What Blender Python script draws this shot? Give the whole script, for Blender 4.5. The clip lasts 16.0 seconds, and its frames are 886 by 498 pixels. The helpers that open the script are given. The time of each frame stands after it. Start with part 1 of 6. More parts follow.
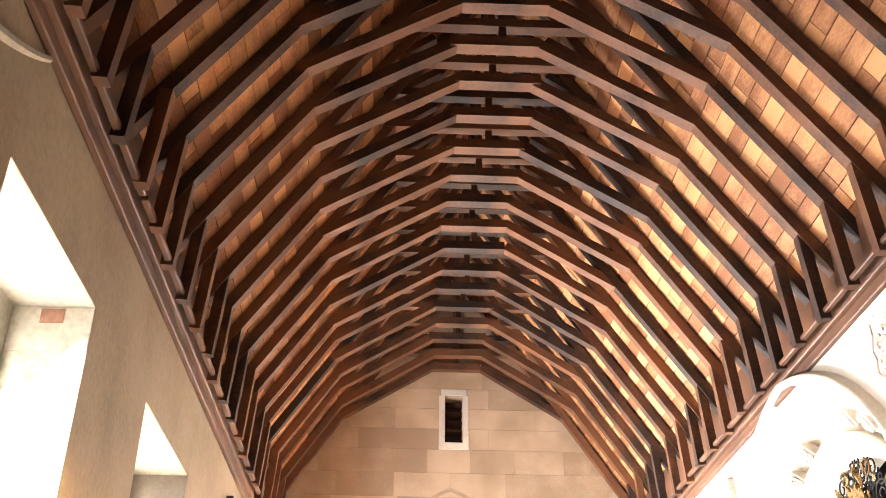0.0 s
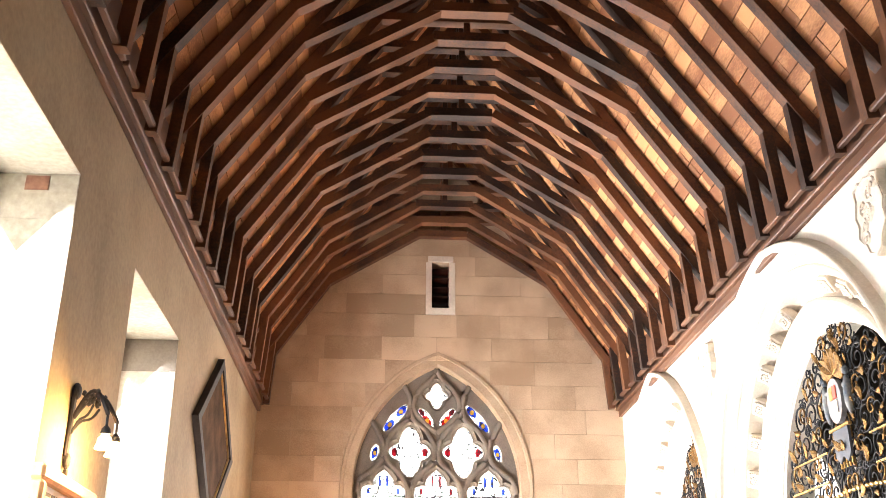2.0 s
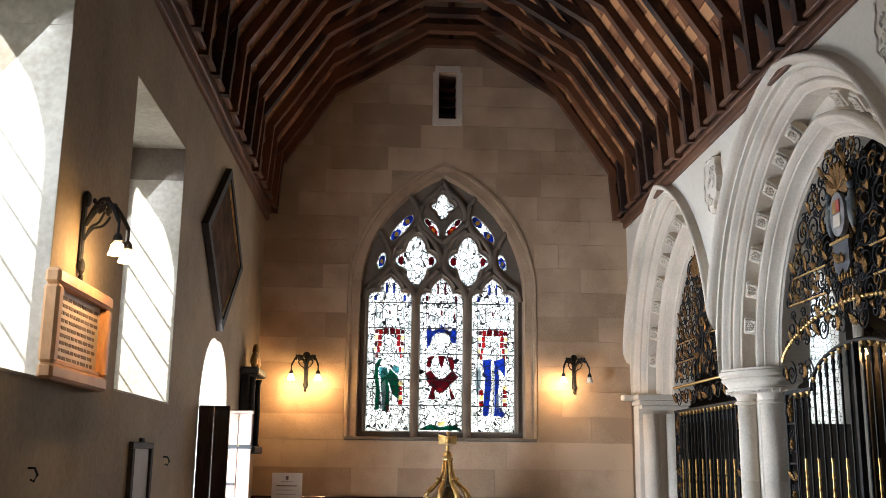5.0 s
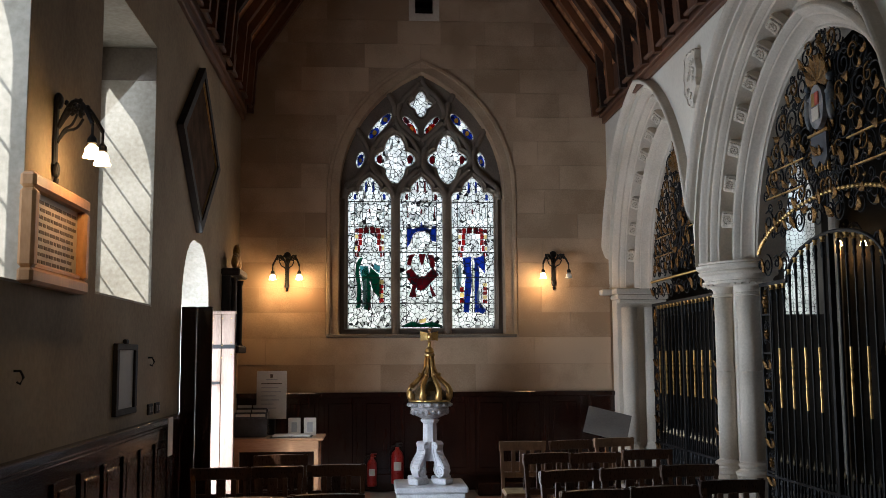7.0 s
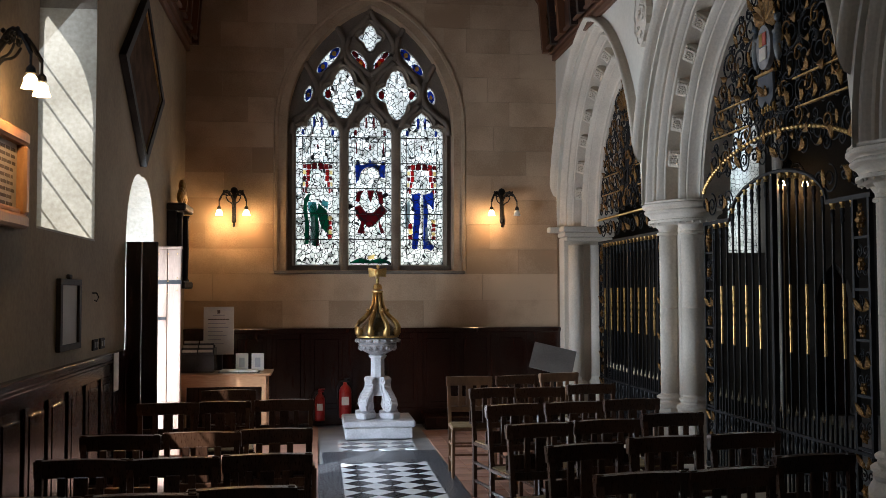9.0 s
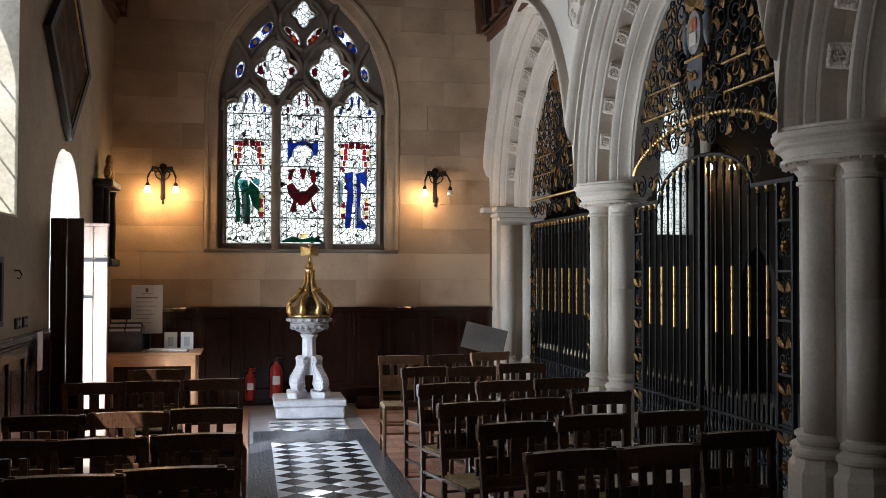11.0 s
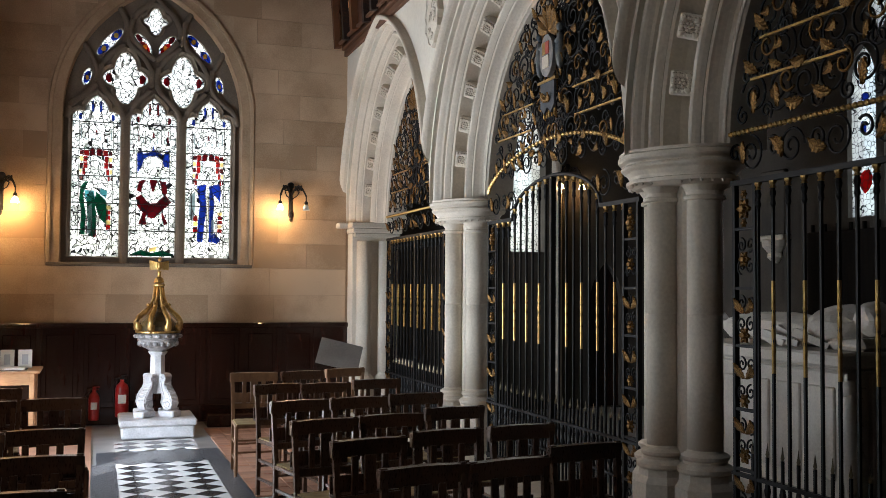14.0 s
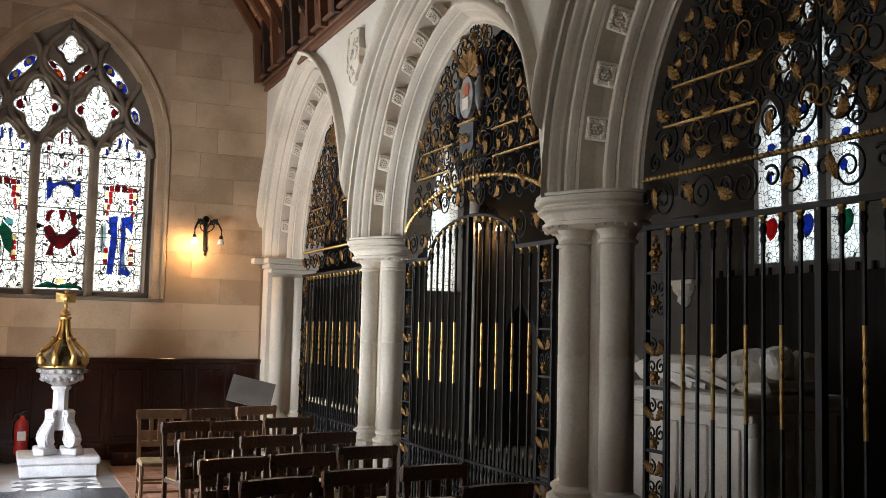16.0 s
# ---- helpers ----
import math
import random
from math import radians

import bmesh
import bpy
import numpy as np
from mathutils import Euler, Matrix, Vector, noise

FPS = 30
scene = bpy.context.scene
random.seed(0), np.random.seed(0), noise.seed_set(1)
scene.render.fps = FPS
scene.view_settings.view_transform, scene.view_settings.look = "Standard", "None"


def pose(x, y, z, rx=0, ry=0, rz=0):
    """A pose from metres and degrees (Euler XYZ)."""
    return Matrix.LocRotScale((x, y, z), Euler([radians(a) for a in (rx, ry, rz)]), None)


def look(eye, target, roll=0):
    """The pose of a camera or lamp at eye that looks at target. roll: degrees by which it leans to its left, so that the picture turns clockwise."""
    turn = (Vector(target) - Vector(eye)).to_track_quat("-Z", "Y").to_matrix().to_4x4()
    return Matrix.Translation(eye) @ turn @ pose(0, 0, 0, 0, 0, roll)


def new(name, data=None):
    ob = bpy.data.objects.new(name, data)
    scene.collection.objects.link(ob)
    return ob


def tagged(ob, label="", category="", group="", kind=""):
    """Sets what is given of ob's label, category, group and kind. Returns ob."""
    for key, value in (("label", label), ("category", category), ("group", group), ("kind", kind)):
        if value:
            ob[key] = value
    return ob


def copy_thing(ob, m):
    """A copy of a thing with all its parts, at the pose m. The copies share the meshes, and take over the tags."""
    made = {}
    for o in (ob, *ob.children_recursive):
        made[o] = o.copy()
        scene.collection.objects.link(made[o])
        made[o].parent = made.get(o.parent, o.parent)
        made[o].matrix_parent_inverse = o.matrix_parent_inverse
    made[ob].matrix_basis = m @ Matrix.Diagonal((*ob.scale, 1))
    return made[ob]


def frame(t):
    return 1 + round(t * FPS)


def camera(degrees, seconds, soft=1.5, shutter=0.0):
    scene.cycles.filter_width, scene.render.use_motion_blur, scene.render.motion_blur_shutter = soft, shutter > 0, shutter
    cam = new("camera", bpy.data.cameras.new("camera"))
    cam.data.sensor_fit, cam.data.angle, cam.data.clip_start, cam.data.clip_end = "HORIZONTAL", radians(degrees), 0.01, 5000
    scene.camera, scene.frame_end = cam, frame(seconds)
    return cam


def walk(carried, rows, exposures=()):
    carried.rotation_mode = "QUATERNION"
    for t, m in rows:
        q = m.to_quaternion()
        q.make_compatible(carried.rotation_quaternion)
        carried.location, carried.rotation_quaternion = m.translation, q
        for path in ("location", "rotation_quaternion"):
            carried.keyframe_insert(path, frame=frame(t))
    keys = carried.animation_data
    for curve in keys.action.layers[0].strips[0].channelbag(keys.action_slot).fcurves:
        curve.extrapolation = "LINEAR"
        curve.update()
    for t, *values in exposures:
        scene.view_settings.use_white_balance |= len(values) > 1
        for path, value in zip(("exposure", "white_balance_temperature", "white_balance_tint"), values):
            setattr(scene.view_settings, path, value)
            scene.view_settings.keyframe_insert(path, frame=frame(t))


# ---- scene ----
cam = camera(48.0, 16.0, 0.85)
# seconds, yaw, pitch, roll: the camera turns where it stands, at eye height
TURNS = [
    (0, -2.36, 30.53, 0.48),
    (0.5, -2.49, 29.49, 0.08),
    (1, -3.05, 27.30, -0.38),
    (1.5, -3.23, 25.42, -0.33),
    (2, -3.24, 22.92, 0.17),
    (2.5, -3.27, 21.06, 0.56),
    (3, -3.01, 19.34, 0.94),
    (3.5, -2.80, 17.39, 0.81),
    (4, -2.74, 15.53, 1.07),
    (6.5, -3.59, 7.55, -0.36),
    (7, -4.14, 6.22, -0.33),
    (7.5, -4.75, 4.81, -0.39),
    (8, -5.14, 3.53, -0.37),
    (8.5, -6.23, 2.77, -0.36),
    (9, -7.09, 2.57, -0.13),
    (11.5, -11.95, 1.10, 0.19),
    (12, -12.89, 0.87, 0.20),
    (12.5, -14.11, 0.69, 0.17),
    (13, -16.17, 1.43, 0.10),
    (13.5, -17.52, 2.00, 0.05),
    (14, -19.23, 2.34, 0.42),
    (14.5, -20.51, 2.57, 0.51),
    (15, -21.65, 3.42, 0.73),
    (15.5, -22.81, 4.12, 1.04),
    (16, -23.98, 4.63, 1.36),
]
EYE = (0.103, -0.111, 1.60)
EXPOSURES = [(0, 4.25, 6550, 15), (1, 4.1, 6550, 15), (2, 3.8, 6500, 15), (3, 3.15, 6350, 14), (4, 2.3, 6050, 12), (5, 1.4, 5850, 11), (6.5, 0.4, 5750, 10), (8, 0.3, 5700, 10),
             (9, 0.4, 5700, 10), (11, 0.8, 5750, 10), (11.6, 0.9, 5800, 10), (13, 0.9, 5900, 10), (14, 1.15, 6050, 10), (16, 1.4, 6350, 11)]
walk(cam, [(t, pose(*EYE, 90 + p, 0, y) @ pose(0, 0, 0, 0, 0, r)) for t, y, p, r in TURNS], EXPOSURES)

# ---- light ----
SUN_WAY = Vector((1.0, 1.36, -1.38)).normalized()
world = bpy.data.worlds.new("sky")
scene.world = world
world.use_nodes = True
wn = world.node_tree
sky = wn.nodes.new("ShaderNodeTexSky")
sky.sky_type = "NISHITA"
sky.sun_disc = False
sky.sun_elevation = math.asin(-SUN_WAY.z)
sky.sun_rotation = math.atan2(-SUN_WAY.x, -SUN_WAY.y)
wn.links.new(sky.outputs[0], wn.nodes["Background"].inputs[0])
wn.nodes["Background"].inputs[1].default_value = 0.09
sun = new("sun", bpy.data.lights.new("sun", "SUN"))
sun.data.energy, sun.data.angle, sun.data.color = 5.0, radians(0.5), (1.0, 0.95, 0.86)
sun.matrix_world = look((0, 0, 20), Vector((0, 0, 20)) + SUN_WAY)


def window_light(x, y, z, aim, w, h, watts, color=(1.0, 0.95, 0.88)):
    d = bpy.data.lights.new("window_light", "AREA")
    d.shape, d.size, d.size_y, d.energy, d.color = "RECTANGLE", w, h, watts, color
    ob = new("window_light", d)
    ob.matrix_world = look((x, y, z), Vector((x, y, z)) + Vector(aim))
    return ob


window_light(-2.10, 4.06, 2.96, (1, 0.2, -0.8), 1.4, 2.0, 13, (0.88, 0.94, 1.0))
window_light(-2.10, 6.83, 2.97, (1, 0.2, -0.8), 1.55, 1.95, 8, (0.88, 0.94, 1.0))
window_light(-2.05, 9.56, 1.0, (1, 0.1, -0.15), 1.4, 1.75, 150, (0.84, 0.92, 1.0))
window_light(0.745, 12.92, 3.5, (0, -1, 0), 2.1, 3.4, 58)
window_light(7.82, 7.8, 3.75, (-1, 0, 0), 1.75, 3.1, 22, (0.95, 0.97, 1.0))
window_light(5.62, 12.90, 3.2, (0, -1, 0), 0.6, 2.2, 6)


# ---- materials ----
def noise_mat(name, a, b, scale=6.0, rough=0.8, bump=0.2, fine=60.0, stretch=(1, 1, 1), metal=0.0, island=0.0, objrand=0.0, spec=0.5, stain=0.35):
    """Base colour between a and b by large noise, with fine grain in colour and relief."""
    m = bpy.data.materials.new(name)
    m.use_nodes = True
    n, l = m.node_tree.nodes, m.node_tree.links
    p = n["Principled BSDF"]
    tc, mp = n.new("ShaderNodeTexCoord"), n.new("ShaderNodeMapping")
    mp.inputs["Scale"].default_value = stretch
    l.new(tc.outputs["Object"], mp.inputs[0])
    big, small = n.new("ShaderNodeTexNoise"), n.new("ShaderNodeTexNoise")
    for t, s, d in ((big, scale, 6), (small, fine, 8)):
        t.inputs["Scale"].default_value, t.inputs["Detail"].default_value = s, d
        l.new(mp.outputs[0], t.inputs["Vector"])
    mixn = n.new("ShaderNodeMix")
    mixn.inputs[0].default_value = stain
    l.new(big.outputs[0], mixn.inputs[2])
    l.new(small.outputs[0], mixn.inputs[3])
    ramp = n.new("ShaderNodeValToRGB")
    ramp.color_ramp.elements[0].position, ramp.color_ramp.elements[1].position = 0.36, 0.64
    ramp.color_ramp.elements[0].color, ramp.color_ramp.elements[1].color = (*a, 1), (*b, 1)
    src = mixn.outputs[0]
    if island or objrand:
        g = n.new("ShaderNodeNewGeometry") if island else n.new("ShaderNodeObjectInfo")
        add = n.new("ShaderNodeMath")
        add.operation = "MULTIPLY_ADD"
        k = island or objrand
        add.inputs[1].default_value = k
        l.new(g.outputs["Random Per Island" if island else "Random"], add.inputs[0])
        l.new(src, add.inputs[2])
        sub = n.new("ShaderNodeMath")
        sub.operation = "SUBTRACT"
        sub.inputs[1].default_value = k / 2
        l.new(add.outputs[0], sub.inputs[0])
        src = sub.outputs[0]
    l.new(src, ramp.inputs[0])
    l.new(ramp.outputs[0], p.inputs["Base Color"])
    rr = n.new("ShaderNodeMapRange")
    rr.inputs[3].default_value, rr.inputs[4].default_value = max(rough - 0.12, 0.03), min(rough + 0.12, 1)
    l.new(small.outputs[0], rr.inputs[0])
    l.new(rr.outputs[0], p.inputs["Roughness"])
    p.inputs["Metallic"].default_value = metal
    p.inputs["Specular IOR Level"].default_value = spec
    if bump:
        bp = n.new("ShaderNodeBump")
        bp.inputs["Strength"].default_value, bp.inputs["Distance"].default_value = bump, 0.01
        l.new(mixn.outputs[0], bp.inputs["Height"])
        l.new(bp.outputs[0], p.inputs["Normal"])
    return m


def glow(name, color, strength):
    m = bpy.data.materials.new(name)
    m.use_nodes = True
    p = m.node_tree.nodes["Principled BSDF"]
    p.inputs["Base Color"].default_value = (*color, 1)
    p.inputs["Emission Color"].default_value = (*color, 1)
    p.inputs["Emission Strength"].default_value = strength
    return m


def glass(name, color, leads=0.0, diffuse=0.25):
    """Window glass: lets light through, tinted, with lead cames between small quarries."""
    m = bpy.data.materials.new(name)
    m.use_nodes = True
    n, l = m.node_tree.nodes, m.node_tree.links
    n.remove(n["Principled BSDF"])
    tr, tl, mx = n.new("ShaderNodeBsdfTransparent"), n.new("ShaderNodeBsdfTranslucent"), n.new("ShaderNodeMixShader")
    tc, vo = n.new("ShaderNodeTexCoord"), n.new("ShaderNodeTexNoise")
    vo.inputs["Scale"].default_value = 9.0
    l.new(tc.outputs["Object"], vo.inputs["Vector"])
    cr = n.new("ShaderNodeValToRGB")
    c = Vector(color)
    cr.color_ramp.elements[0].color, cr.color_ramp.elements[1].color = (*(c * 0.78), 1), (*c, 1)
    cr.color_ramp.elements[0].position, cr.color_ramp.elements[1].position = 0.35, 0.6
    l.new(vo.outputs[0], cr.inputs[0])
    l.new(cr.outputs[0], tr.inputs[0])
    l.new(cr.outputs[0], tl.inputs[0])
    mx.inputs[0].default_value = diffuse
    l.new(tr.outputs[0], mx.inputs[1])
    l.new(tl.outputs[0], mx.inputs[2])
    out = mx.outputs[0]
    if leads:
        lead = n.new("ShaderNodeBsdfDiffuse")
        lead.inputs[0].default_value = (0.02, 0.02, 0.022, 1)
        v2, lt, m2 = n.new("ShaderNodeTexVoronoi"), n.new("ShaderNodeMath"), n.new("ShaderNodeMixShader")
        v2.feature = "DISTANCE_TO_EDGE"
        v2.inputs["Scale"].default_value, v2.inputs["Randomness"].default_value = leads, 0.75
        l.new(tc.outputs["Object"], v2.inputs["Vector"])
        lt.operation = "LESS_THAN"
        lt.inputs[1].default_value = 0.04
        l.new(v2.outputs["Distance"], lt.inputs[0])
        l.new(lt.outputs[0], m2.inputs[0])
        l.new(out, m2.inputs[1])
        l.new(lead.outputs[0], m2.inputs[2])
        out = m2.outputs[0]
    l.new(out, n["Material Output"].inputs[0])
    return m


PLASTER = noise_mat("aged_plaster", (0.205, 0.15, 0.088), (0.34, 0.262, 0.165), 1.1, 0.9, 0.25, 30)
ASHLAR = noise_mat("sandstone_ashlar", (0.32, 0.215, 0.128), (0.51, 0.365, 0.235), 2.0, 0.9, 0.25, 70, objrand=0.30)
JOINT = noise_mat("stone_joint", (0.30, 0.205, 0.125), (0.45, 0.33, 0.215), 3.0, 0.95, 0.2)
LIMESTONE = noise_mat("pale_limestone", (0.50, 0.435, 0.345), (0.70, 0.625, 0.515), 1.6, 0.85, 0.12, 50)
# darker than the window surround: the backlit shade of the tracery is in this colour
DIM_TRACERY = noise_mat("dim_tracery_stone", (0.115, 0.092, 0.07), (0.20, 0.165, 0.128), 3.0, 0.9, 0.2)
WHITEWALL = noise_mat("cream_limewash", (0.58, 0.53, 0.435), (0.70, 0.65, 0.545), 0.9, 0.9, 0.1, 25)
REVEAL = noise_mat("weathered_reveal", (0.30, 0.265, 0.20), (0.52, 0.475, 0.39), 1.5, 0.9, 0.25, 30)
# rafter oak kept far darker than the boards, painting in its shaded sides
OAK = noise_mat("shade_dark_roof_oak", (0.016, 0.0055, 0.002), (0.135, 0.05, 0.017), 2.5, 0.7, 0.3, 45, (1, 1, 1), objrand=0.3)
BOARD = noise_mat("roof_boards", (0.22, 0.083, 0.028), (0.56, 0.265, 0.105), 3.0, 0.75, 0.3, 50, (2, 0.5, 2), island=0.45)
DARKWOOD = noise_mat("dark_panelling", (0.009, 0.0028, 0.0018), (0.032, 0.009, 0.005), 4, 0.2, 0.03, 60, (4, 4, 0.6))
CORNICE = noise_mat("cornice_wood", (0.06, 0.023, 0.011), (0.15, 0.066, 0.031), 3, 0.6, 0.2, 40, (1, 0.3, 1))
IRON = noise_mat("black_iron", (0.004, 0.004, 0.0045), (0.012, 0.0115, 0.0115), 8, 0.6, 0.1, spec=0.25)
GOLD = noise_mat("gilding", (0.32, 0.185, 0.055), (0.62, 0.42, 0.16), 10, 0.46, 0.2, metal=1.0)
OLDGILT = noise_mat("dull_gilding", (0.055, 0.027, 0.008), (0.30, 0.165, 0.05), 14, 0.48, 0.3, metal=0.9)
FLOORBRICK = noise_mat("red_floor_tile", (0.22, 0.10, 0.062), (0.40, 0.215, 0.14), 3, 0.45, 0.2, 40, objrand=0.3)
SLATE = noise_mat("slate", (0.05, 0.054, 0.062), (0.105, 0.11, 0.122), 3, 0.28, 0.15)
GREYSTONE = noise_mat("grey_floor_stone", (0.22, 0.22, 0.22), (0.34, 0.33, 0.32), 3, 0.45, 0.15)
BLACKTILE = noise_mat("black_tile", (0.015, 0.016, 0.018), (0.04, 0.04, 0.045), 5, 0.2, 0.05, objrand=0.2)
WHITETILE = noise_mat("white_tile", (0.66, 0.66, 0.66), (0.82, 0.82, 0.81), 5, 0.22, 0.05, objrand=0.2)
CLEAR = glass("clear_window_glass", (0.93, 0.95, 0.96), 0.0, 0.3)
QUARRY = glass("white_quarry_glass", (0.86, 0.87, 0.83), 18.0, 0.3)
REDGLASS = glass("ruby_glass", (0.42, 0.02, 0.02), 13.0, 0.3)
BLUEGLASS = glass("blue_glass", (0.04, 0.09, 0.42), 13.0, 0.3)
GREENGLASS = glass("green_glass", (0.02, 0.15, 0.09), 13.0, 0.3)
MAROONGLASS = glass("maroon_glass", (0.20, 0.02, 0.03), 13.0, 0.3)
GREYGLASS = glass("grey_glass", (0.30, 0.36, 0.38), 0.0, 0.3)
STRAWGLASS = glass("straw_glass", (0.75, 0.62, 0.30), 0.0, 0.3)
AMBERGLASS = glass("amber_glass", (0.85, 0.50, 0.06), 0.0, 0.3)


# ---- shaping ----
def finish(name, bm, material, smooth=False):
    bmesh.ops.recalc_face_normals(bm, faces=bm.faces)
    me = bpy.data.meshes.new(name)
    bm.to_mesh(me)
    bm.free()
    if smooth:
        for p in me.polygons:
            p.use_smooth = True
    me.materials.append(material)
    return me


def part(name, bm, material, parent=None, label="", smooth=False):
    """Links a bmesh as one mesh object, under its thing if it has one."""
    ob = new(name, finish(name, bm, material, smooth))
    if parent:
        ob.parent = parent
        ob.matrix_parent_inverse = parent.matrix_world.inverted()
    if label:
        ob["label"] = label
    return ob


def again(name, me, parent, m=None):
    ob = new(name, me)
    ob.parent = parent
    if m is not None:
        ob.matrix_basis = m
    return ob


def setting(name, bm, material, label, category):
    return tagged(part(name, bm, material), label, category, "", "structure")


def thing(name, label, category, group="", at=(0, 0, 0), rz=0):
    ob = new(name)
    ob.matrix_basis = pose(*at, 0, 0, rz)
    return tagged(ob, label, category, group)


def box(bm, x0, x1, y0, y1, z0, z1, bevel=0.0):
    r = bmesh.ops.create_cube(bm, size=1, matrix=Matrix.LocRotScale(((x0 + x1) / 2, (y0 + y1) / 2, (z0 + z1) / 2), None, (abs(x1 - x0), abs(y1 - y0), abs(z1 - z0))))
    if bevel:
        es = {e for v in r["verts"] for e in v.link_edges}
        bmesh.ops.bevel(bm, geom=list(es), offset=bevel, segments=1, affect="EDGES")


def boxes(*rows, bevel=0.0):
    bm = bmesh.new()
    for r in rows:
        box(bm, *r, bevel)
    return bm


def plate(bm, loops, d0, d1, place):
    """A slab with holes: loops of 2D points (outline first), from depth d0 to d1; place(u, v, d) gives the 3D point."""
    tmp = bmesh.new()
    rings = []
    edges = []
    for lp in loops:
        vs = [tmp.verts.new((u, v, 0)) for u, v in lp]
        edges += [tmp.edges.new((vs[i], vs[(i + 1) % len(vs)])) for i in range(len(vs))]
        rings.append(vs)
    bmesh.ops.triangle_fill(tmp, use_beauty=True, use_dissolve=False, edges=edges)
    tmp.verts.index_update()
    front = [bm.verts.new(place(v.co.x, v.co.y, d0)) for v in tmp.verts]
    back = [bm.verts.new(place(v.co.x, v.co.y, d1)) for v in tmp.verts]
    for f in tmp.faces:
        ids = [v.index for v in f.verts]
        bm.faces.new([front[i] for i in ids])
        bm.faces.new([back[i] for i in reversed(ids)])
    for vs in rings:
        for i in range(len(vs)):
            a, b = vs[i].index, vs[(i + 1) % len(vs)].index
            bm.faces.new((front[a], front[b], back[b], back[a]))
    tmp.free()


def lathe(bm, prof, cx, cy, seg=20, turn=0.0):
    rings = [[bm.verts.new((cx + r * math.cos(2 * math.pi * (k + turn) / seg), cy + r * math.sin(2 * math.pi * (k + turn) / seg), z)) for k in range(seg)] for r, z in prof]
    for a, b in zip(rings, rings[1:]):
        for k in range(seg):
            bm.faces.new((a[k], a[(k + 1) % seg], b[(k + 1) % seg], b[k]))
    bm.faces.new(rings[0][::-1])
    bm.faces.new(rings[-1])


def tube(bm, pts, r, seg=6, ends=None):
    """A round bar along points; ends: radius at the last point."""
    pts = [Vector(p) for p in pts]
    rings = []
    n = len(pts)
    for i, p in enumerate(pts):
        d = (pts[min(i + 1, n - 1)] - pts[max(i - 1, 0)]).normalized()
        s = d.cross(Vector((0.31, 0.17, 0.93)) if abs(d.z) < 0.9 else Vector((1, 0, 0))).normalized()
        u = d.cross(s)
        rad = r if ends is None else r + (ends - r) * i / (n - 1)
        rings.append([bm.verts.new(p + rad * (math.cos(2 * math.pi * k / seg) * s + math.sin(2 * math.pi * k / seg) * u)) for k in range(seg)])
    for a, b in zip(rings, rings[1:]):
        for k in range(seg):
            bm.faces.new((a[k], a[(k + 1) % seg], b[(k + 1) % seg], b[k]))
    bm.faces.new(rings[0][::-1])
    bm.faces.new(rings[-1])


def ball(bm, c, r, s=(1, 1, 1), sub=2):
    bmesh.ops.create_icosphere(bm, subdivisions=sub, radius=r, matrix=Matrix.LocRotScale(c, None, s))


def bar(bm, a, b, w, h, up=(0, 0, 1)):
    """A squared timber from a to b, w wide and h deep."""
    a, b = Vector(a), Vector(b)
    d = (b - a).normalized()
    s = d.cross(Vector(up)).normalized()
    u = s.cross(d)
    vs = [bm.verts.new(p + s * w / 2 * i + u * h / 2 * j) for p in (a, b) for i, j in ((-1, -1), (1, -1), (1, 1), (-1, 1))]
    for f in ((3, 2, 1, 0), (4, 5, 6, 7), (0, 1, 5, 4), (1, 2, 6, 5), (2, 3, 7, 6), (3, 0, 4, 7)):
        bm.faces.new([vs[i] for i in f])


def arch(s, h, n=12):
    """Right half to left half of a pointed arch over half-span s and rise h, from (s, 0) over (0, h) to (-s, 0)."""
    R = (s * s + h * h) / (2 * s)
    top = math.acos((R - s) / R)
    right = [(R * math.cos(top * k / n) - (R - s), R * math.sin(top * k / n)) for k in range(n + 1)]
    return right + [(-u, v) for u, v in reversed(right[:-1])]


# ---- plan ----
XL, XR, YE, YB = -1.518, 3.09, 12.6, -9.0
CX = (XL + XR) / 2
EAVE = 4.72
KNEE_O, KNEE_Z, COL_O, COL_Z, SLOPE = 1.43, 6.27, 0.335, 6.95, 1.484
SPRING, PITCH = 2.42, 3.82
ARCHES = (10.87, 7.23, 3.41)
PIERS = (9.14, 5.32, 1.50)


def arch_form(c):
    """Radius of the soffit, its offset from the arch's axis, and half the bay, for the arch of centre c; the bay by the gable is narrower."""
    return (1.71, 0.48, 1.73) if c > 9 else (1.659, 0.244, PITCH / 2)


def roof_z(o, lift=0.0):
    return KNEE_Z + (KNEE_O - abs(o)) * SLOPE + lift


# left wall with two windows, one more behind the viewer, and an arched doorway
def rect(y0, y1, z0, z1):
    return [(y0, z0), (y1, z0), (y1, z1), (y0, z1)]


DOOR_Y0, DOOR_Y1, DOOR_Z = 8.82, 10.31, 2.06
WINDOWS_LEFT = ((3.36, 4.76, 1.95, 3.97), (6.05, 7.60, 1.985, 3.95))
door_c, door_s = (DOOR_Y0 + DOOR_Y1) / 2, (DOOR_Y1 - DOOR_Y0) / 2
door_loop = [(DOOR_Y0, 0.02), (DOOR_Y1, 0.02)] + [(door_c + u, DOOR_Z + v) for u, v in arch(door_s, 0.62, 8)]
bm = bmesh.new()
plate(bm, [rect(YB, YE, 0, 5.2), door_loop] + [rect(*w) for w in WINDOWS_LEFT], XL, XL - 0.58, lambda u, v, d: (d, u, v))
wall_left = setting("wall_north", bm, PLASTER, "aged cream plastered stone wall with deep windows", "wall")

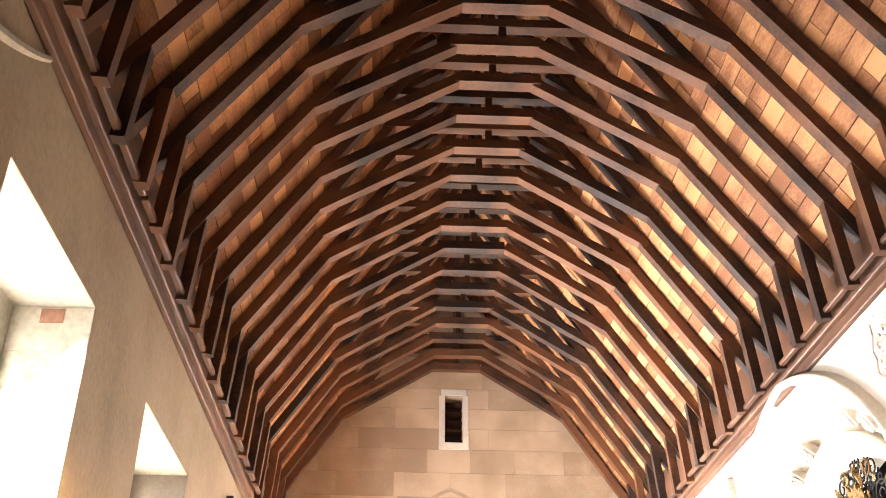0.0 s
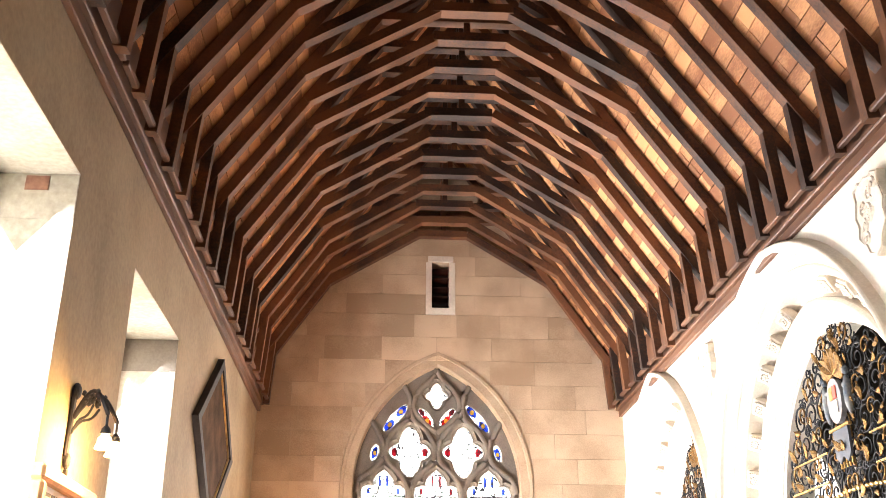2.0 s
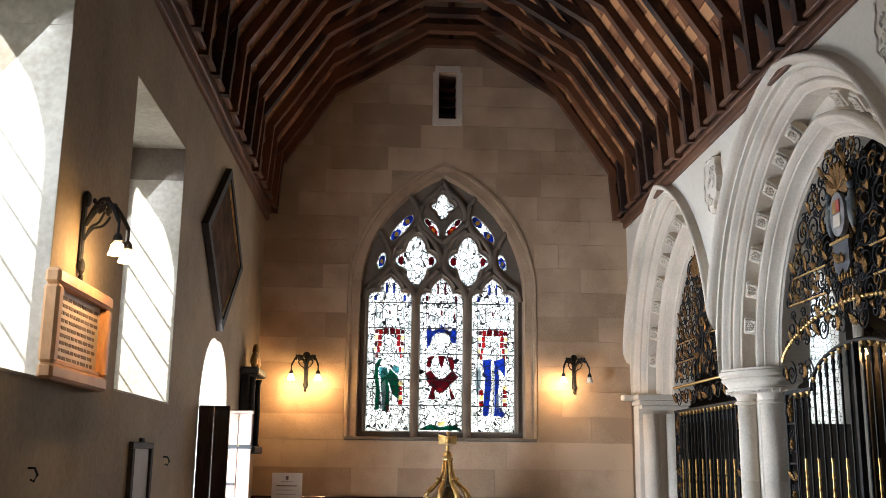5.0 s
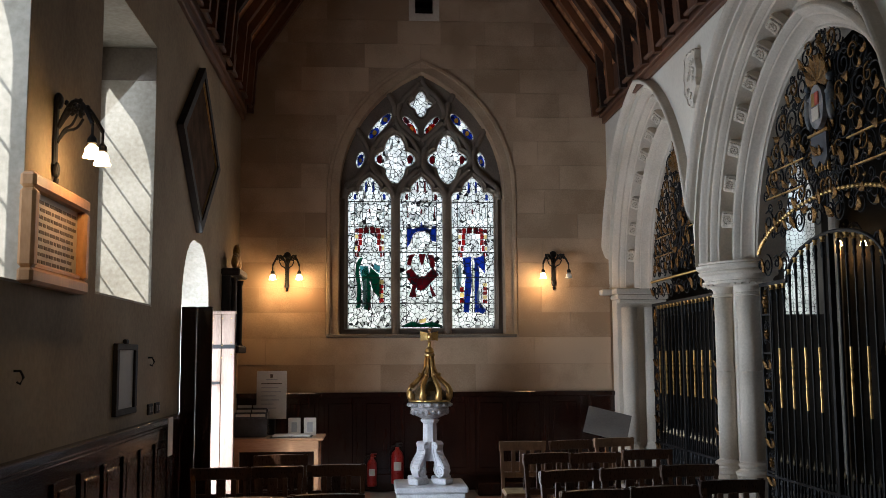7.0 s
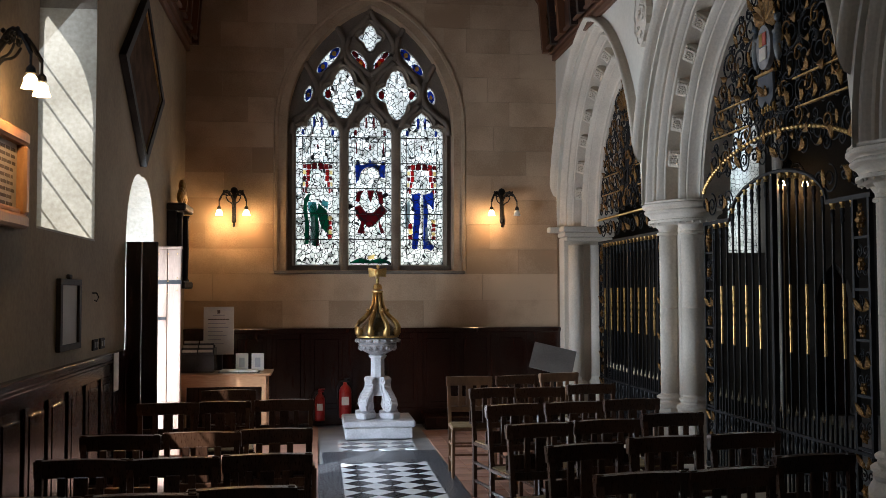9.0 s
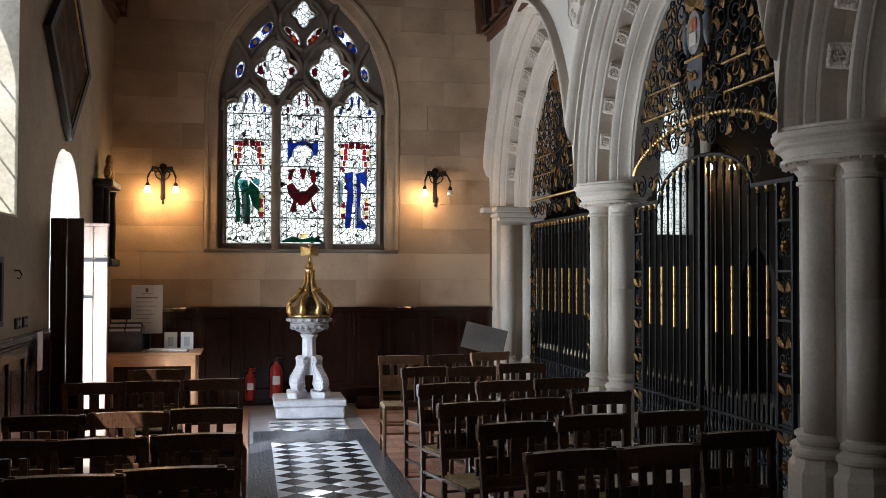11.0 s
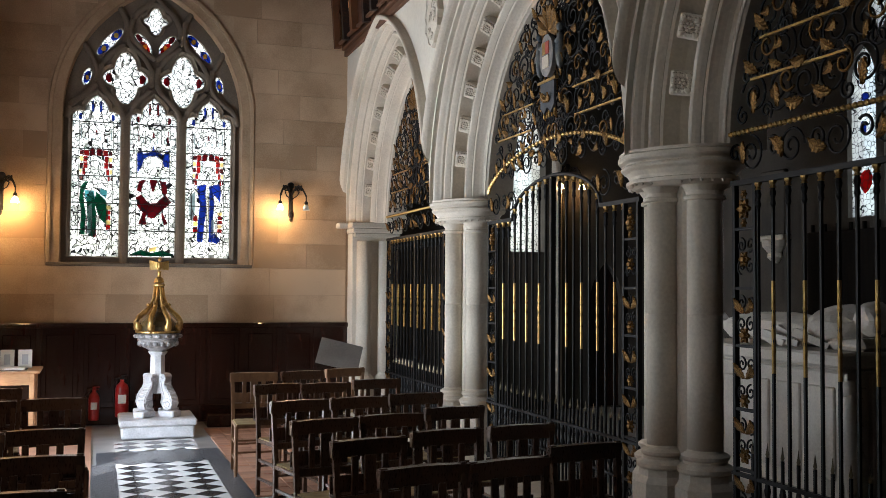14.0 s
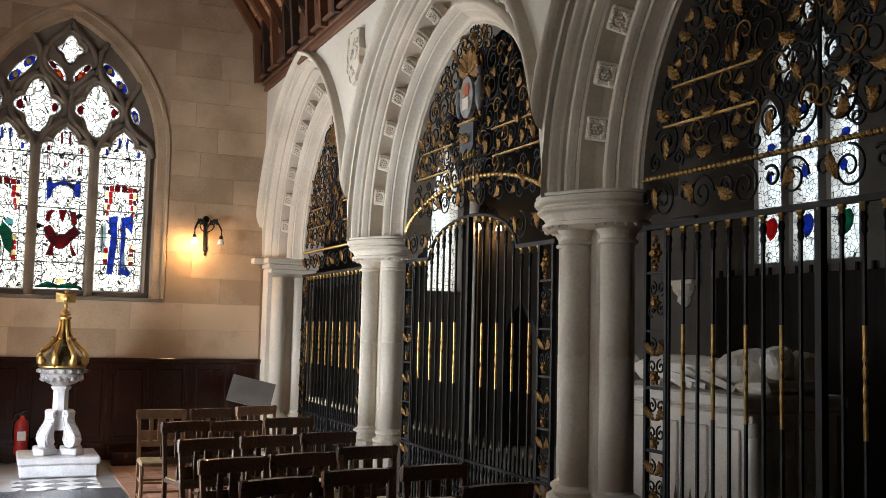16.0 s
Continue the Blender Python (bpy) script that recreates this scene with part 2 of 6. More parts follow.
# end wall: backing with the great window and the slit
WC, WS, WSPR, WH, WSILL = 0.735, 1.04, 3.66, 1.56, 1.89
gable = [(XL - 0.6, 0), (XR + 0.71, 0), (XR + 0.71, 4.6), (CX + 0.25, 8.6), (CX - 0.25, 8.6), (XL - 0.6, 4.6)]
win_loop = [(WC - WS, WSILL), (WC + WS, WSILL)] + [(WC + u, WSPR + v) for u, v in arch(WS, WH)]
SLIT = (0.655, 0.885, 5.98, 6.62)
bm = bmesh.new()
plate(bm, [gable, win_loop, rect(*SLIT)], YE + 0.008, YE + 0.6, lambda u, v, d: (u, d, v))
wall_end = setting("wall_west", bm, JOINT, "pinkish sandstone ashlar gable wall", "wall")
bm = boxes((XL - 0.6, XR + 6, YB - 0.3, YB, 0, 9))
setting("wall_east", bm, PLASTER, "plain plastered wall closing the chapel", "wall")

# arcade wall above the piers
def arc_pts(c, d, n=14):
    """The arch of centre c offset by d from the soffit line."""
    R, e, _ = arch_form(c)
    R += d
    top = math.acos(e / R)
    right = [(R * math.cos(top * k / n) - e, R * math.sin(top * k / n)) for k in range(n + 1)]
    return [(c + u, SPRING + v) for u, v in right] + [(c - u, SPRING + v) for u, v in reversed(right[:-1])]


low = []
for c in ARCHES:
    low += arc_pts(c, 0.50)
outline = [(YE, 5.2), (YE, SPRING)] + low + [(1.50, SPRING), (1.50, 0), (YB, 0), (YB, 5.2)]
bm = bmesh.new()
plate(bm, [outline], XR, XR + 0.66, lambda u, v, d: (d, u, v))
wall_right = setting("wall_south", bm, WHITEWALL, "pale limewashed arcade wall above pointed arches", "wall")

# floor
bm = boxes((XL - 0.6, 9.0, YB, YE + 0.5, -0.2, -0.012))
floor = setting("floor", bm, GREYSTONE, "worn stone and tile church floor", "floor")


# ---- arcade ----
def moulding(name, prof, c, parent, material, start=0.0, n=16, label=""):
    """Sweeps a profile of (offset from soffit, x) round the arch of centre c."""
    bm = bmesh.new()
    rows = []
    R0, e, bay = arch_form(c)
    for side in (1, -1):
        for k in (range(n + 1) if side == 1 else range(n - 1, -1, -1)):
            row = []
            for d, x in prof:
                R = R0 + d
                top = math.acos(e / R)
                a0 = math.acos(min(1.0, (bay - 0.004 + e) / R)) if R - e > bay - 0.004 else 0.0
                a0 = max(a0, start)
                th = a0 + (top - a0) * k / n
                row.append(bm.verts.new((x, c + side * (R * math.cos(th) - e), SPRING + R * math.sin(th))))
            rows.append(row)
    for a, b in zip(rows, rows[1:]):
        for i in range(len(prof) - 1):
            bm.faces.new((a[i], a[i + 1], b[i + 1], b[i]))
    ob = part(name, bm, material, parent, label)
    for p in ob.data.polygons:
        p.use_smooth = False
    return ob


def curve_round(d0, x0, d1, x1, bulge, n=5):
    """Points between two profile points, bowed by bulge towards the nave (negative x) when positive."""
    return [(d0 + (d1 - d0) * k / n, x0 + (x1 - x0) * k / n - bulge * math.sin(math.pi * k / n)) for k in range(n + 1)]


INNER = [(0.0, 3.75), (0.0, 3.50), (0.012, 3.485)] + curve_round(0.014, 3.475, 0.085, 3.40, -0.03) + [(0.09, 3.385), (0.105, 3.375)] + curve_round(0.105, 3.37, 0.175, 3.335, 0.03) + [(0.185, 3.345), (0.19, 3.36)]
HOLLOW = [(0.19, 3.36), (0.194, 3.47), (0.25, 3.49), (0.335, 3.43), (0.345, 3.38), (0.35, 3.27)]
OUTER = [(0.35, 3.27), (0.365, 3.255)] + curve_round(0.365, 3.25, 0.425, 3.215, 0.03) + [(0.43, 3.225), (0.432, 3.19), (0.44, 3.18)] + curve_round(0.445, 3.175, 0.505, 3.135, 0.028) + [(0.512, 3.145), (0.516, 3.10), (0.53, 3.088)]
HOOD = [(0.53, 3.10), (0.535, 3.05), (0.545, 3.025)] + curve_round(0.548, 3.02, 0.585, 3.008, 0.012, 4) + [(0.592, 3.02), (0.598, 3.045), (0.612, 3.095)]


def flower_mesh():
    bm = bmesh.new()
    box(bm, -0.012, 0.09, -0.074, 0.074, -0.074, 0.074, 0.01)
    for k in range(4):
        a = math.pi / 2 * k + math.pi / 4
        for da, r, q in ((0.0, 0.058, 0.024), (0.42, 0.05, 0.017), (-0.42, 0.05, 0.017), (0.78, 0.045, 0.014)):
            ball(bm, (-0.02, r * math.cos(a + da), r * math.sin(a + da)), q, (0.9, 1, 1), 1)
    for k in range(6):
        ball(bm, (-0.026, 0.022 * math.cos(k * 1.047), 0.022 * math.sin(k * 1.047)), 0.012, (1, 1, 1), 1)
    ball(bm, (-0.034, 0, 0), 0.012, (1, 1, 1), 1)
    return finish("carved_flower", bm, LIMESTONE)


FLOWER = flower_mesh()
for c in ARCHES:
    ar = thing("pointed_arch", "pale limestone pointed arch with mouldings and carved square flowers", "arch", "arcade arches")
    moulding("inner_order", INNER, c, ar, LIMESTONE)
    moulding("hollow", HOLLOW, c, ar, LIMESTONE)
    moulding("outer_order", OUTER, c, ar, LIMESTONE)
    moulding("hood_mould", HOOD, c, ar, LIMESTONE)
    R, e, _ = arch_form(c)
    R += 0.272
    count = 7
    for side in (1, -1):
        for k in range(count):
            th = 0.21 + 0.168 * k
            m = Matrix.Translation((3.33, c + side * (R * math.cos(th) - e), SPRING + R * math.sin(th))) @ pose(0, 0, 0, side * math.degrees(th), 0, 0) @ pose(0, 0, 0, 0, 0, side * 42)
            again("carved_flower", FLOWER, ar, m)


SHAFTS = ((3.355, 0.0, 0.095), (3.49, 0.25, 0.105), (3.49, -0.25, 0.105), (3.63, 0.0, 0.095))


def cluster(bm, prof, core=0.15, seg=96):
    """A moulded ring of lobes round the four shafts: prof holds (overhang, z) from bottom to top."""
    rings = []
    for off, z in prof:
        ring_pts = []
        for k in range(seg):
            a = 2 * math.pi * k / seg
            dx, dy = math.cos(a), math.sin(a)
            far = max(core + off, 0.935 / math.hypot(dx / (0.23 + off), dy / (0.355 + off)))
            for x, y, r in SHAFTS:
                along_ray = (x - 3.49) * dx + y * dy
                disc = along_ray ** 2 - (x - 3.49) ** 2 - y * y + (r + off) ** 2
                if disc > 0:
                    far = max(far, along_ray + math.sqrt(disc))
            ring_pts.append(bm.verts.new((3.49 + far * dx, far * dy, z)))
        rings.append(ring_pts)
    for a, b in zip(rings, rings[1:]):
        for k in range(seg):
            bm.faces.new((a[k], a[(k + 1) % seg], b[(k + 1) % seg], b[k]))
    bm.faces.new(rings[0][::-1])
    bm.faces.new(rings[-1])


def pier_meshes():
    me = []
    for x, y, r in SHAFTS:
        bm = bmesh.new()
        lathe(bm, [(r, 0.66), (r, 1.46), (r - 0.003, 1.463), (r, 1.466), (r, 2.20)], x, y, 28)
        me.append(("shaft", finish("shaft", bm, LIMESTONE, True)))
    bm = bmesh.new()
    tmp = [(3.40, -0.15), (3.40, 0.15), (3.44, 0.20), (3.55, 0.20), (3.60, 0.15), (3.60, -0.15), (3.55, -0.20), (3.44, -0.20)]
    plate(bm, [tmp], 0.0, SPRING - 0.02, lambda u, v, d: (u, v, d))
    me.append(("core", finish("core", bm, LIMESTONE)))
    for x, y, r in SHAFTS:
        bm = bmesh.new()
        lathe(bm, [(r + 0.002, 2.135), (r + 0.018, 2.142), (r + 0.018, 2.16), (r + 0.004, 2.168), (r + 0.006, 2.19), (r + 0.03, 2.225), (r + 0.045, 2.235)], x, y, 28)
        me.append(("necking", finish("necking", bm, LIMESTONE)))
    bm = bmesh.new()
    cluster(bm, [(0.04, 2.228), (0.085, 2.245), (0.098, 2.250), (0.098, 2.272), (0.075, 2.278), (0.078, 2.295), (0.10, 2.325), (0.128, 2.340), (0.135, 2.352), (0.128, 2.364), (0.112, 2.368), (0.118, 2.376),
                 (0.145, 2.386), (0.154, 2.398), (0.154, 2.418), (0.140, 2.428), (0.146, 2.432), (0.146, 2.445)])
    me.append(("capital", finish("capital", bm, LIMESTONE)))
    for x, y, r in SHAFTS:
        bm = bmesh.new()
        lathe(bm, [(r + 0.075, 0.0), (r + 0.075, 0.46), (r + 0.05, 0.50), (r + 0.05, 0.55)], x, y, 8, 0.5)
        me.append(("plinth", finish("plinth", bm, LIMESTONE)))
        bm = bmesh.new()
        lathe(bm, [(r + 0.045, 0.54), (r + 0.06, 0.555), (r + 0.062, 0.575), (r + 0.045, 0.59), (r + 0.024, 0.60), (r + 0.022, 0.615), (r + 0.036, 0.628), (r + 0.038, 0.645), (r + 0.022, 0.658), (r + 0.004, 0.665), (r, 0.68)], x, y, 28)
        me.append(("base", finish("base", bm, LIMESTONE)))
    bm = bmesh.new()
    ball(bm, (0, 0, 0), 0.012, (1, 1, 1.1), 1)
    dot = finish("bead", bm, LIMESTONE)
    for x, y, r in SHAFTS[:3]:
        mid = 180 if y == 0 else 90 if y > 0 else -90
        for k in range(-4, 5):
            a = radians(mid + 19 * k)
            if y == 0 and abs(k) > 3:
                continue
            me.append(("bead", dot, (x + (r + 0.09) * math.cos(a), y + (r + 0.09) * math.sin(a), 2.243)))
    return me


PIER = pier_meshes()
for y in PIERS:
    pier = thing("stone_pier", "pale limestone clustered pier with round moulded capital and base", "pier", "arcade piers", (0, y, 0))
    for nm, me, *at in PIER:
        again(nm, me, pier, Matrix.Translation(at[0]) if at else None)

# respond against the end wall
resp = thing("wall_respond", "pale limestone half pier against the gable wall", "pier")
part("core", boxes((3.12, 3.72, 12.36, YE, 0, 2.30), (3.10, 3.74, 12.32, YE, 0, 0.42), bevel=0.01), LIMESTONE, resp)
for x in (3.27, 3.55):
    bm = bmesh.new()
    lathe(bm, [(0.095, 0.55), (0.095, 2.2)], x, 12.34, 20)
    part("shaft", bm, LIMESTONE, resp, smooth=True)
    bm = bmesh.new()
    lathe(bm, [(0.15, 0.1), (0.15, 0.40), (0.13, 0.44), (0.14, 0.5), (0.10, 0.54), (0.095, 0.58)], x, 12.34, 16)
    part("base", bm, LIMESTONE, resp)
part("capital", boxes((3.08, 3.76, 12.20, YE, 2.36, 2.43), (3.10, 3.74, 12.23, YE, 2.30, 2.36), (3.13, 3.72, 12.26, YE, 2.25, 2.30), (2.96, 3.12, 12.42, YE, 2.36, 2.43), bevel=0.012), LIMESTONE, resp)

# plinth step under the arcade
bm = boxes((3.05, 3.95, 1.2, YE, -0.01, 0.09), bevel=0.012)
setting("arcade_plinth", bm, LIMESTONE, "pale stone step under the arcade screens", "step")

# ---- roof ----
def truss_parts():
    w, h = 0.088, 0.095
    out = []
    for s in (1, -1):
        bm = bmesh.new()
        n = Vector((SLOPE, 0, 1)).normalized() * h / 2
        a, b = Vector((2.45, 0, roof_z(2.45))), Vector((0.0, 0, roof_z(0)))
        a, b = a + n, b + n
        bar(bm, (s * a.x, 0, a.z), (s * b.x, 0, b.z), w, h, (0, 1, 0))
        out.append(("rafter", bm))
        bm = bmesh.new()
        bar(bm, (s * 2.17, 0, 4.66), (s * 2.12, 0, 5.32), w * 0.9, 0.08, (0, 1, 0))
        out.append(("ashlar_post", bm))
        bm = bmesh.new()
        bar(bm, (s * (KNEE_O + 0.07), 0, KNEE_Z + 0.015), (s * (COL_O - 0.015), 0, COL_Z + 0.065), w, 0.105, (0, 1, 0))
        out.append(("brace", bm))
        bm = bmesh.new()
        bar(bm, (s * 0.80, 0, COL_Z + 0.30), (s * 0.48, 0, COL_Z + 0.52), w * 0.8, 0.08, (0, 1, 0))
        out.append(("upper_brace", bm))
    bm = bmesh.new()
    bar(bm, (-COL_O - 0.02, 0, COL_Z + 0.06), (COL_O + 0.02, 0, COL_Z + 0.06), w + 0.004, 0.12, (0, 1, 0))
    out.append(("collar", bm))
    bm = bmesh.new()
    bar(bm, (-0.95, 0, COL_Z + 0.27), (0.95, 0, COL_Z + 0.27), w * 0.9, 0.10, (0, 1, 0))
    out.append(("upper_collar", bm))
    bm = bmesh.new()
    bar(bm, (0.0, 0.0, COL_Z + 0.1), (0.0, 0.0, roof_z(0) + 0.02), 0.06, 0.06, (0, 1, 0))
    out.append(("king_strut", bm))
    return [(nm, finish(nm, b, OAK)) for nm, b in out]


TRUSS = truss_parts()
rng = random.Random(4)
for i in range(47):
    y = 12.545 - 0.4645 * i
    if y < YB + 0.1:
        break
    tr = thing("roof_truss", "oak braced rafter couple with collar, darkened for shade", "roof truss", "roof trusses", (CX + rng.uniform(-0.01, 0.01), y, rng.uniform(-0.012, 0.012)))
    for nm, me in TRUSS:
        again(nm, me, tr, pose(0, rng.uniform(-0.008, 0.008), 0, 0, rng.uniform(-0.25, 0.25), 0))

bm = bmesh.new()
rng = random.Random(7)
nrm = Vector((SLOPE, 0, 1)).normalized()
along = Vector((-1, 0, SLOPE)).normalized()
for s in (1, -1):
    for r in range(33):
        y = YB
        while y < YE:
            ln = rng.choice((0.93, 1.40, 1.86, 2.33))
            y2 = min(y + ln, YE)
            o = 2.50
            p0 = Vector((o, 0, roof_z(o))) + nrm * (0.100 + rng.uniform(0, 0.006)) + along * (0.148 * r)
            p1 = p0 + along * 0.141
            if p1.x > -0.02:
                mid = (p0 + p1) / 2
                vs = []
                for yy in (y + 0.003, y2 - 0.003):
                    for pp in (p0, p1):
                        for dd in (0, 0.02):
                            q = pp + nrm * dd
                            vs.append(bm.verts.new((CX + s * q.x, yy, q.z)))
                for f in ((0, 1, 3, 2), (4, 6, 7, 5), (0, 2, 6, 4), (1, 5, 7, 3), (0, 4, 5, 1), (2, 3, 7, 6)):
                    bm.faces.new([vs[i] for i in f])
            y = y2
ceiling = setting("ceiling", bm, BOARD, "orange-brown boarded pitched timber roof lining", "ceiling")
bm = bmesh.new()
for s in (1, -1):
    a, b = Vector((2.58, 0, roof_z(2.58))) + nrm * 0.19, Vector((-0.1, 0, roof_z(-0.1) + 0.2)) + nrm * 0.19
    bar(bm, (CX + s * a.x, (YB + YE) / 2, a.z), (CX + s * -0.05, (YB + YE) / 2, roof_z(0) + 0.35), YE - YB + 1.5, 0.04, (0, 0.0001, 1))
setting("roof_cover", bm, DARKWOOD, "dark roof covering above the boards", "roof")

for nm, x, s in (("cornice_north", XL, 1), ("cornice_south", XR, -1)):
    # last box: thin dark strip above the plate, imitating shade between the ashlar posts
    bm = boxes((x, x + s * 0.045, YB, YE, 4.56, 4.64), (x, x + s * 0.08, YB, YE, 4.64, 4.68), (x - s * 0.4, x + s * 0.03, YB, YE, 4.68, 4.72), (x, x + s * 0.014, YB, YE, 4.72, 5.36), bevel=0.008)
    setting(nm, bm, CORNICE, "dark moulded timber wall plate, with added dark strip for shade behind the posts", "cornice")
    bm = bmesh.new()
    y = YB
    rr = random.Random(3)
    while y < YE - 0.1:
        y2 = min(y + 4.6, YE)
        box(bm, x + s * 0.10, x + s * 0.145, y + 0.02, y2 - 0.02, 4.675 + rr.uniform(0, 0.02), 4.725, 0.008)
        y = y2
    setting("plate_rail", bm, CORNICE, "thin dark timber rail along the rafter feet", "rail")

# ---- great window ----
great = tagged(new("window_1"), "pointed stained glass window with stone tracery and three lights", "window", "", "structure")
place = lambda u, v, d: (u, d, v)


def light_loop(c, z0=1.965, w=0.27, sh=3.63, tip=3.90):
    half = [(w, sh), (w * 0.93, sh + 0.05), (w * 0.72, sh + 0.075), (w * 0.50, sh + 0.07), (w * 0.47, sh + 0.13), (w * 0.30, sh + 0.20), (0.0, tip)]
    return [(c - w, z0), (c + w, z0)] + [(c + u, v) for u, v in half] + [(c - u, v) for u, v in reversed(half[:-1])]


def foil(c, z, hw, hh, n=44):
    """A quatrefoil: the outline of an upright and a lying ellipse together."""
    out = []
    for k in range(n):
        a = 2 * math.pi * k / n
        r = max(1 / math.hypot(math.cos(a) / p, math.sin(a) / q) for p, q in ((hw * 0.55, hh), (hw, hh * 0.40)))
        out.append((c + r * math.cos(a), z + r * math.sin(a)))
    return out


def leaf_loop(c, z, hw, hh, tilt, n=14):
    out = []
    for k in range(n):
        a = 2 * math.pi * k / n
        u, v = hw * math.cos(a), hh * math.sin(a)
        out.append((c + u * math.cos(tilt) - v * math.sin(tilt), z + u * math.sin(tilt) + v * math.cos(tilt)))
    return out


LC = (WC - 0.655, WC, WC + 0.655)
lights = [light_loop(c) for c in LC]
quats = [foil(WC - 0.335, 4.12, 0.26, 0.32), foil(WC + 0.335, 4.12, 0.26, 0.32)]
topq = [foil(WC, 4.84, 0.145, 0.17)]
reds = [leaf_loop(WC - 0.14, 4.55, 0.07, 0.155, 0.62), leaf_loop(WC + 0.14, 4.55, 0.07, 0.155, -0.62)]
blues = [leaf_loop(WC - 0.525, 4.55, 0.062, 0.225, -0.70), leaf_loop(WC + 0.525, 4.55, 0.062, 0.225, 0.70)]
smalls = [leaf_loop(WC - 0.775, 4.11, 0.05, 0.11, -0.25), leaf_loop(WC + 0.775, 4.11, 0.05, 0.11, 0.25)]
holes = lights + quats + topq + reds + blues + smalls
tr_out = [(WC - WS, WSILL), (WC + WS, WSILL)] + [(WC + u, WSPR + v) for u, v in arch(WS, WH)]
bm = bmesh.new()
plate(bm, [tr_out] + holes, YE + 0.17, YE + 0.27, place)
part("tracery", bm, DIM_TRACERY, great)


def rim(loop, w, d0, d1, name, parent, material, closed=True):
    """A raised stone rim along a loop, w wide outwards."""
    c = Vector((sum(p[0] for p in loop) / len(loop), sum(p[1] for p in loop) / len(loop)))
    n = len(loop)
    outer = []
    for i in range(n):
        a, b = Vector(loop[i - 1]), Vector(loop[(i + 1) % n])
        t = (b - a).normalized()
        nn = Vector((t.y, -t.x))
        outer.append((loop[i][0] + nn.x * w, loop[i][1] + nn.y * w))
    bm = bmesh.new()
    for i in range(n):
        j = (i + 1) % n
        q = [bm.verts.new(p) for p in ((loop[i][0], d1, loop[i][1]), (loop[j][0], d1, loop[j][1]), (outer[j][0], d0, outer[j][1]), (outer[i][0], d0, outer[i][1]))]
        bm.faces.new(q)
    return part(name, bm, material, parent)


for lp in lights + quats + topq:
    rim(lp, 0.045, YE + 0.125, YE + 0.19, "moulding", great, DIM_TRACERY)
def smooth_path(pts, n=5):
    """A rounded line through 2D points."""
    out = []
    q = [pts[0]] + list(pts) + [pts[-1]]
    for i in range(1, len(q) - 2):
        for k in range(n):
            t = k / n
            out.append(tuple(0.5 * (2 * q[i][d] + (q[i + 1][d] - q[i - 1][d]) * t + (2 * q[i - 1][d] - 5 * q[i][d] + 4 * q[i + 1][d] - q[i + 2][d]) * t * t + (3 * q[i][d] - q[i - 1][d] - 3 * q[i + 1][d] + q[i + 2][d]) * t ** 3) for d in (0, 1)))
    return out + [pts[-1]]


RIBS = []
for s in (-1, 1):
    for q in (-1, 1):
        c = s * 0.33
        RIBS.append([(c, 3.60), (c + q * 0.10, 3.80), (c + q * 0.27, 3.98), (c + q * 0.31, 4.16), (c + q * 0.20, 4.38), (c + q * 0.04, 4.52), (c, 4.66)])
    RIBS.append([(0.0, 4.36), (s * 0.16, 4.48), (s * 0.30, 4.68), (s * 0.22, 4.90), (s * 0.07, 5.05), (0.0, 5.18)])
    RIBS.append([(s * 1.0, 3.60), (s * 0.95, 3.76), (s * 0.80, 3.88), (s * 0.68, 4.02), (s * 0.66, 4.18), (s * 0.75, 4.38), (s * 0.82, 4.50)])
    RIBS.append([(s * 0.33, 4.60), (s * 0.34, 4.80), (s * 0.42, 4.96)])
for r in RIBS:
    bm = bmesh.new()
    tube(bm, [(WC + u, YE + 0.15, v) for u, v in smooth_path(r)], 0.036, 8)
    part("tracery_rib", bm, DIM_TRACERY, great, smooth=True)
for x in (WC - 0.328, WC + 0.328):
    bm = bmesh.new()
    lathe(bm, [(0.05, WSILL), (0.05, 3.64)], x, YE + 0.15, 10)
    part("mullion", bm, DIM_TRACERY, great)
# surround: splayed reveal and moulded face
bm = bmesh.new()
def ring(d):
    s = WS + d
    R = (WS * WS + WH * WH) / (2 * WS) + d
    e = R - s
    top = math.acos(e / R)
    pts = [(R * math.cos(top * k / 14) - e, R * math.sin(top * k / 14)) for k in range(15)]
    return [(WC + s, WSILL)] + [(WC + u, WSPR + v) for u, v in pts] + [(WC - u, WSPR + v) for u, v in reversed(pts[:-1])] + [(WC - s, WSILL)]
prof = [(-0.015, 0.17), (-0.005, 0.12), (0.02, 0.105), (0.03, 0.08), (0.075, 0.035), (0.085, 0.03), (0.105, -0.012), (0.14, -0.015), (0.15, 0.01)]
rows = [[bm.verts.new((u, YE + d, v)) for u, v in ring(o)] for o, d in prof]
for a, b in zip(rows, rows[1:]):
    for k in range(len(a) - 1):
        bm.faces.new((a[k], a[k + 1], b[k + 1], b[k]))
part("surround", bm, JOINT, great, "moulded sandstone window surround")
part("sill", boxes((WC - WS - 0.14, WC + WS + 0.14, YE - 0.012, YE + 0.2, WSILL - 0.045, WSILL - 0.004), bevel=0.008), DIM_TRACERY, great)


def pane(loop, material, d, name="pane"):
    bm = bmesh.new()
    plate(bm, [loop], YE + d, YE + d + 0.006, place)
    ob = part(name, bm, material, great)
    ob.visible_shadow = False
    return ob


for lp in lights + quats + topq:
    pane(lp, QUARRY, 0.225)
for lp in reds:
    pane(lp, QUARRY, 0.225)
for lp in blues + smalls:
    pane(lp, QUARRY, 0.225)

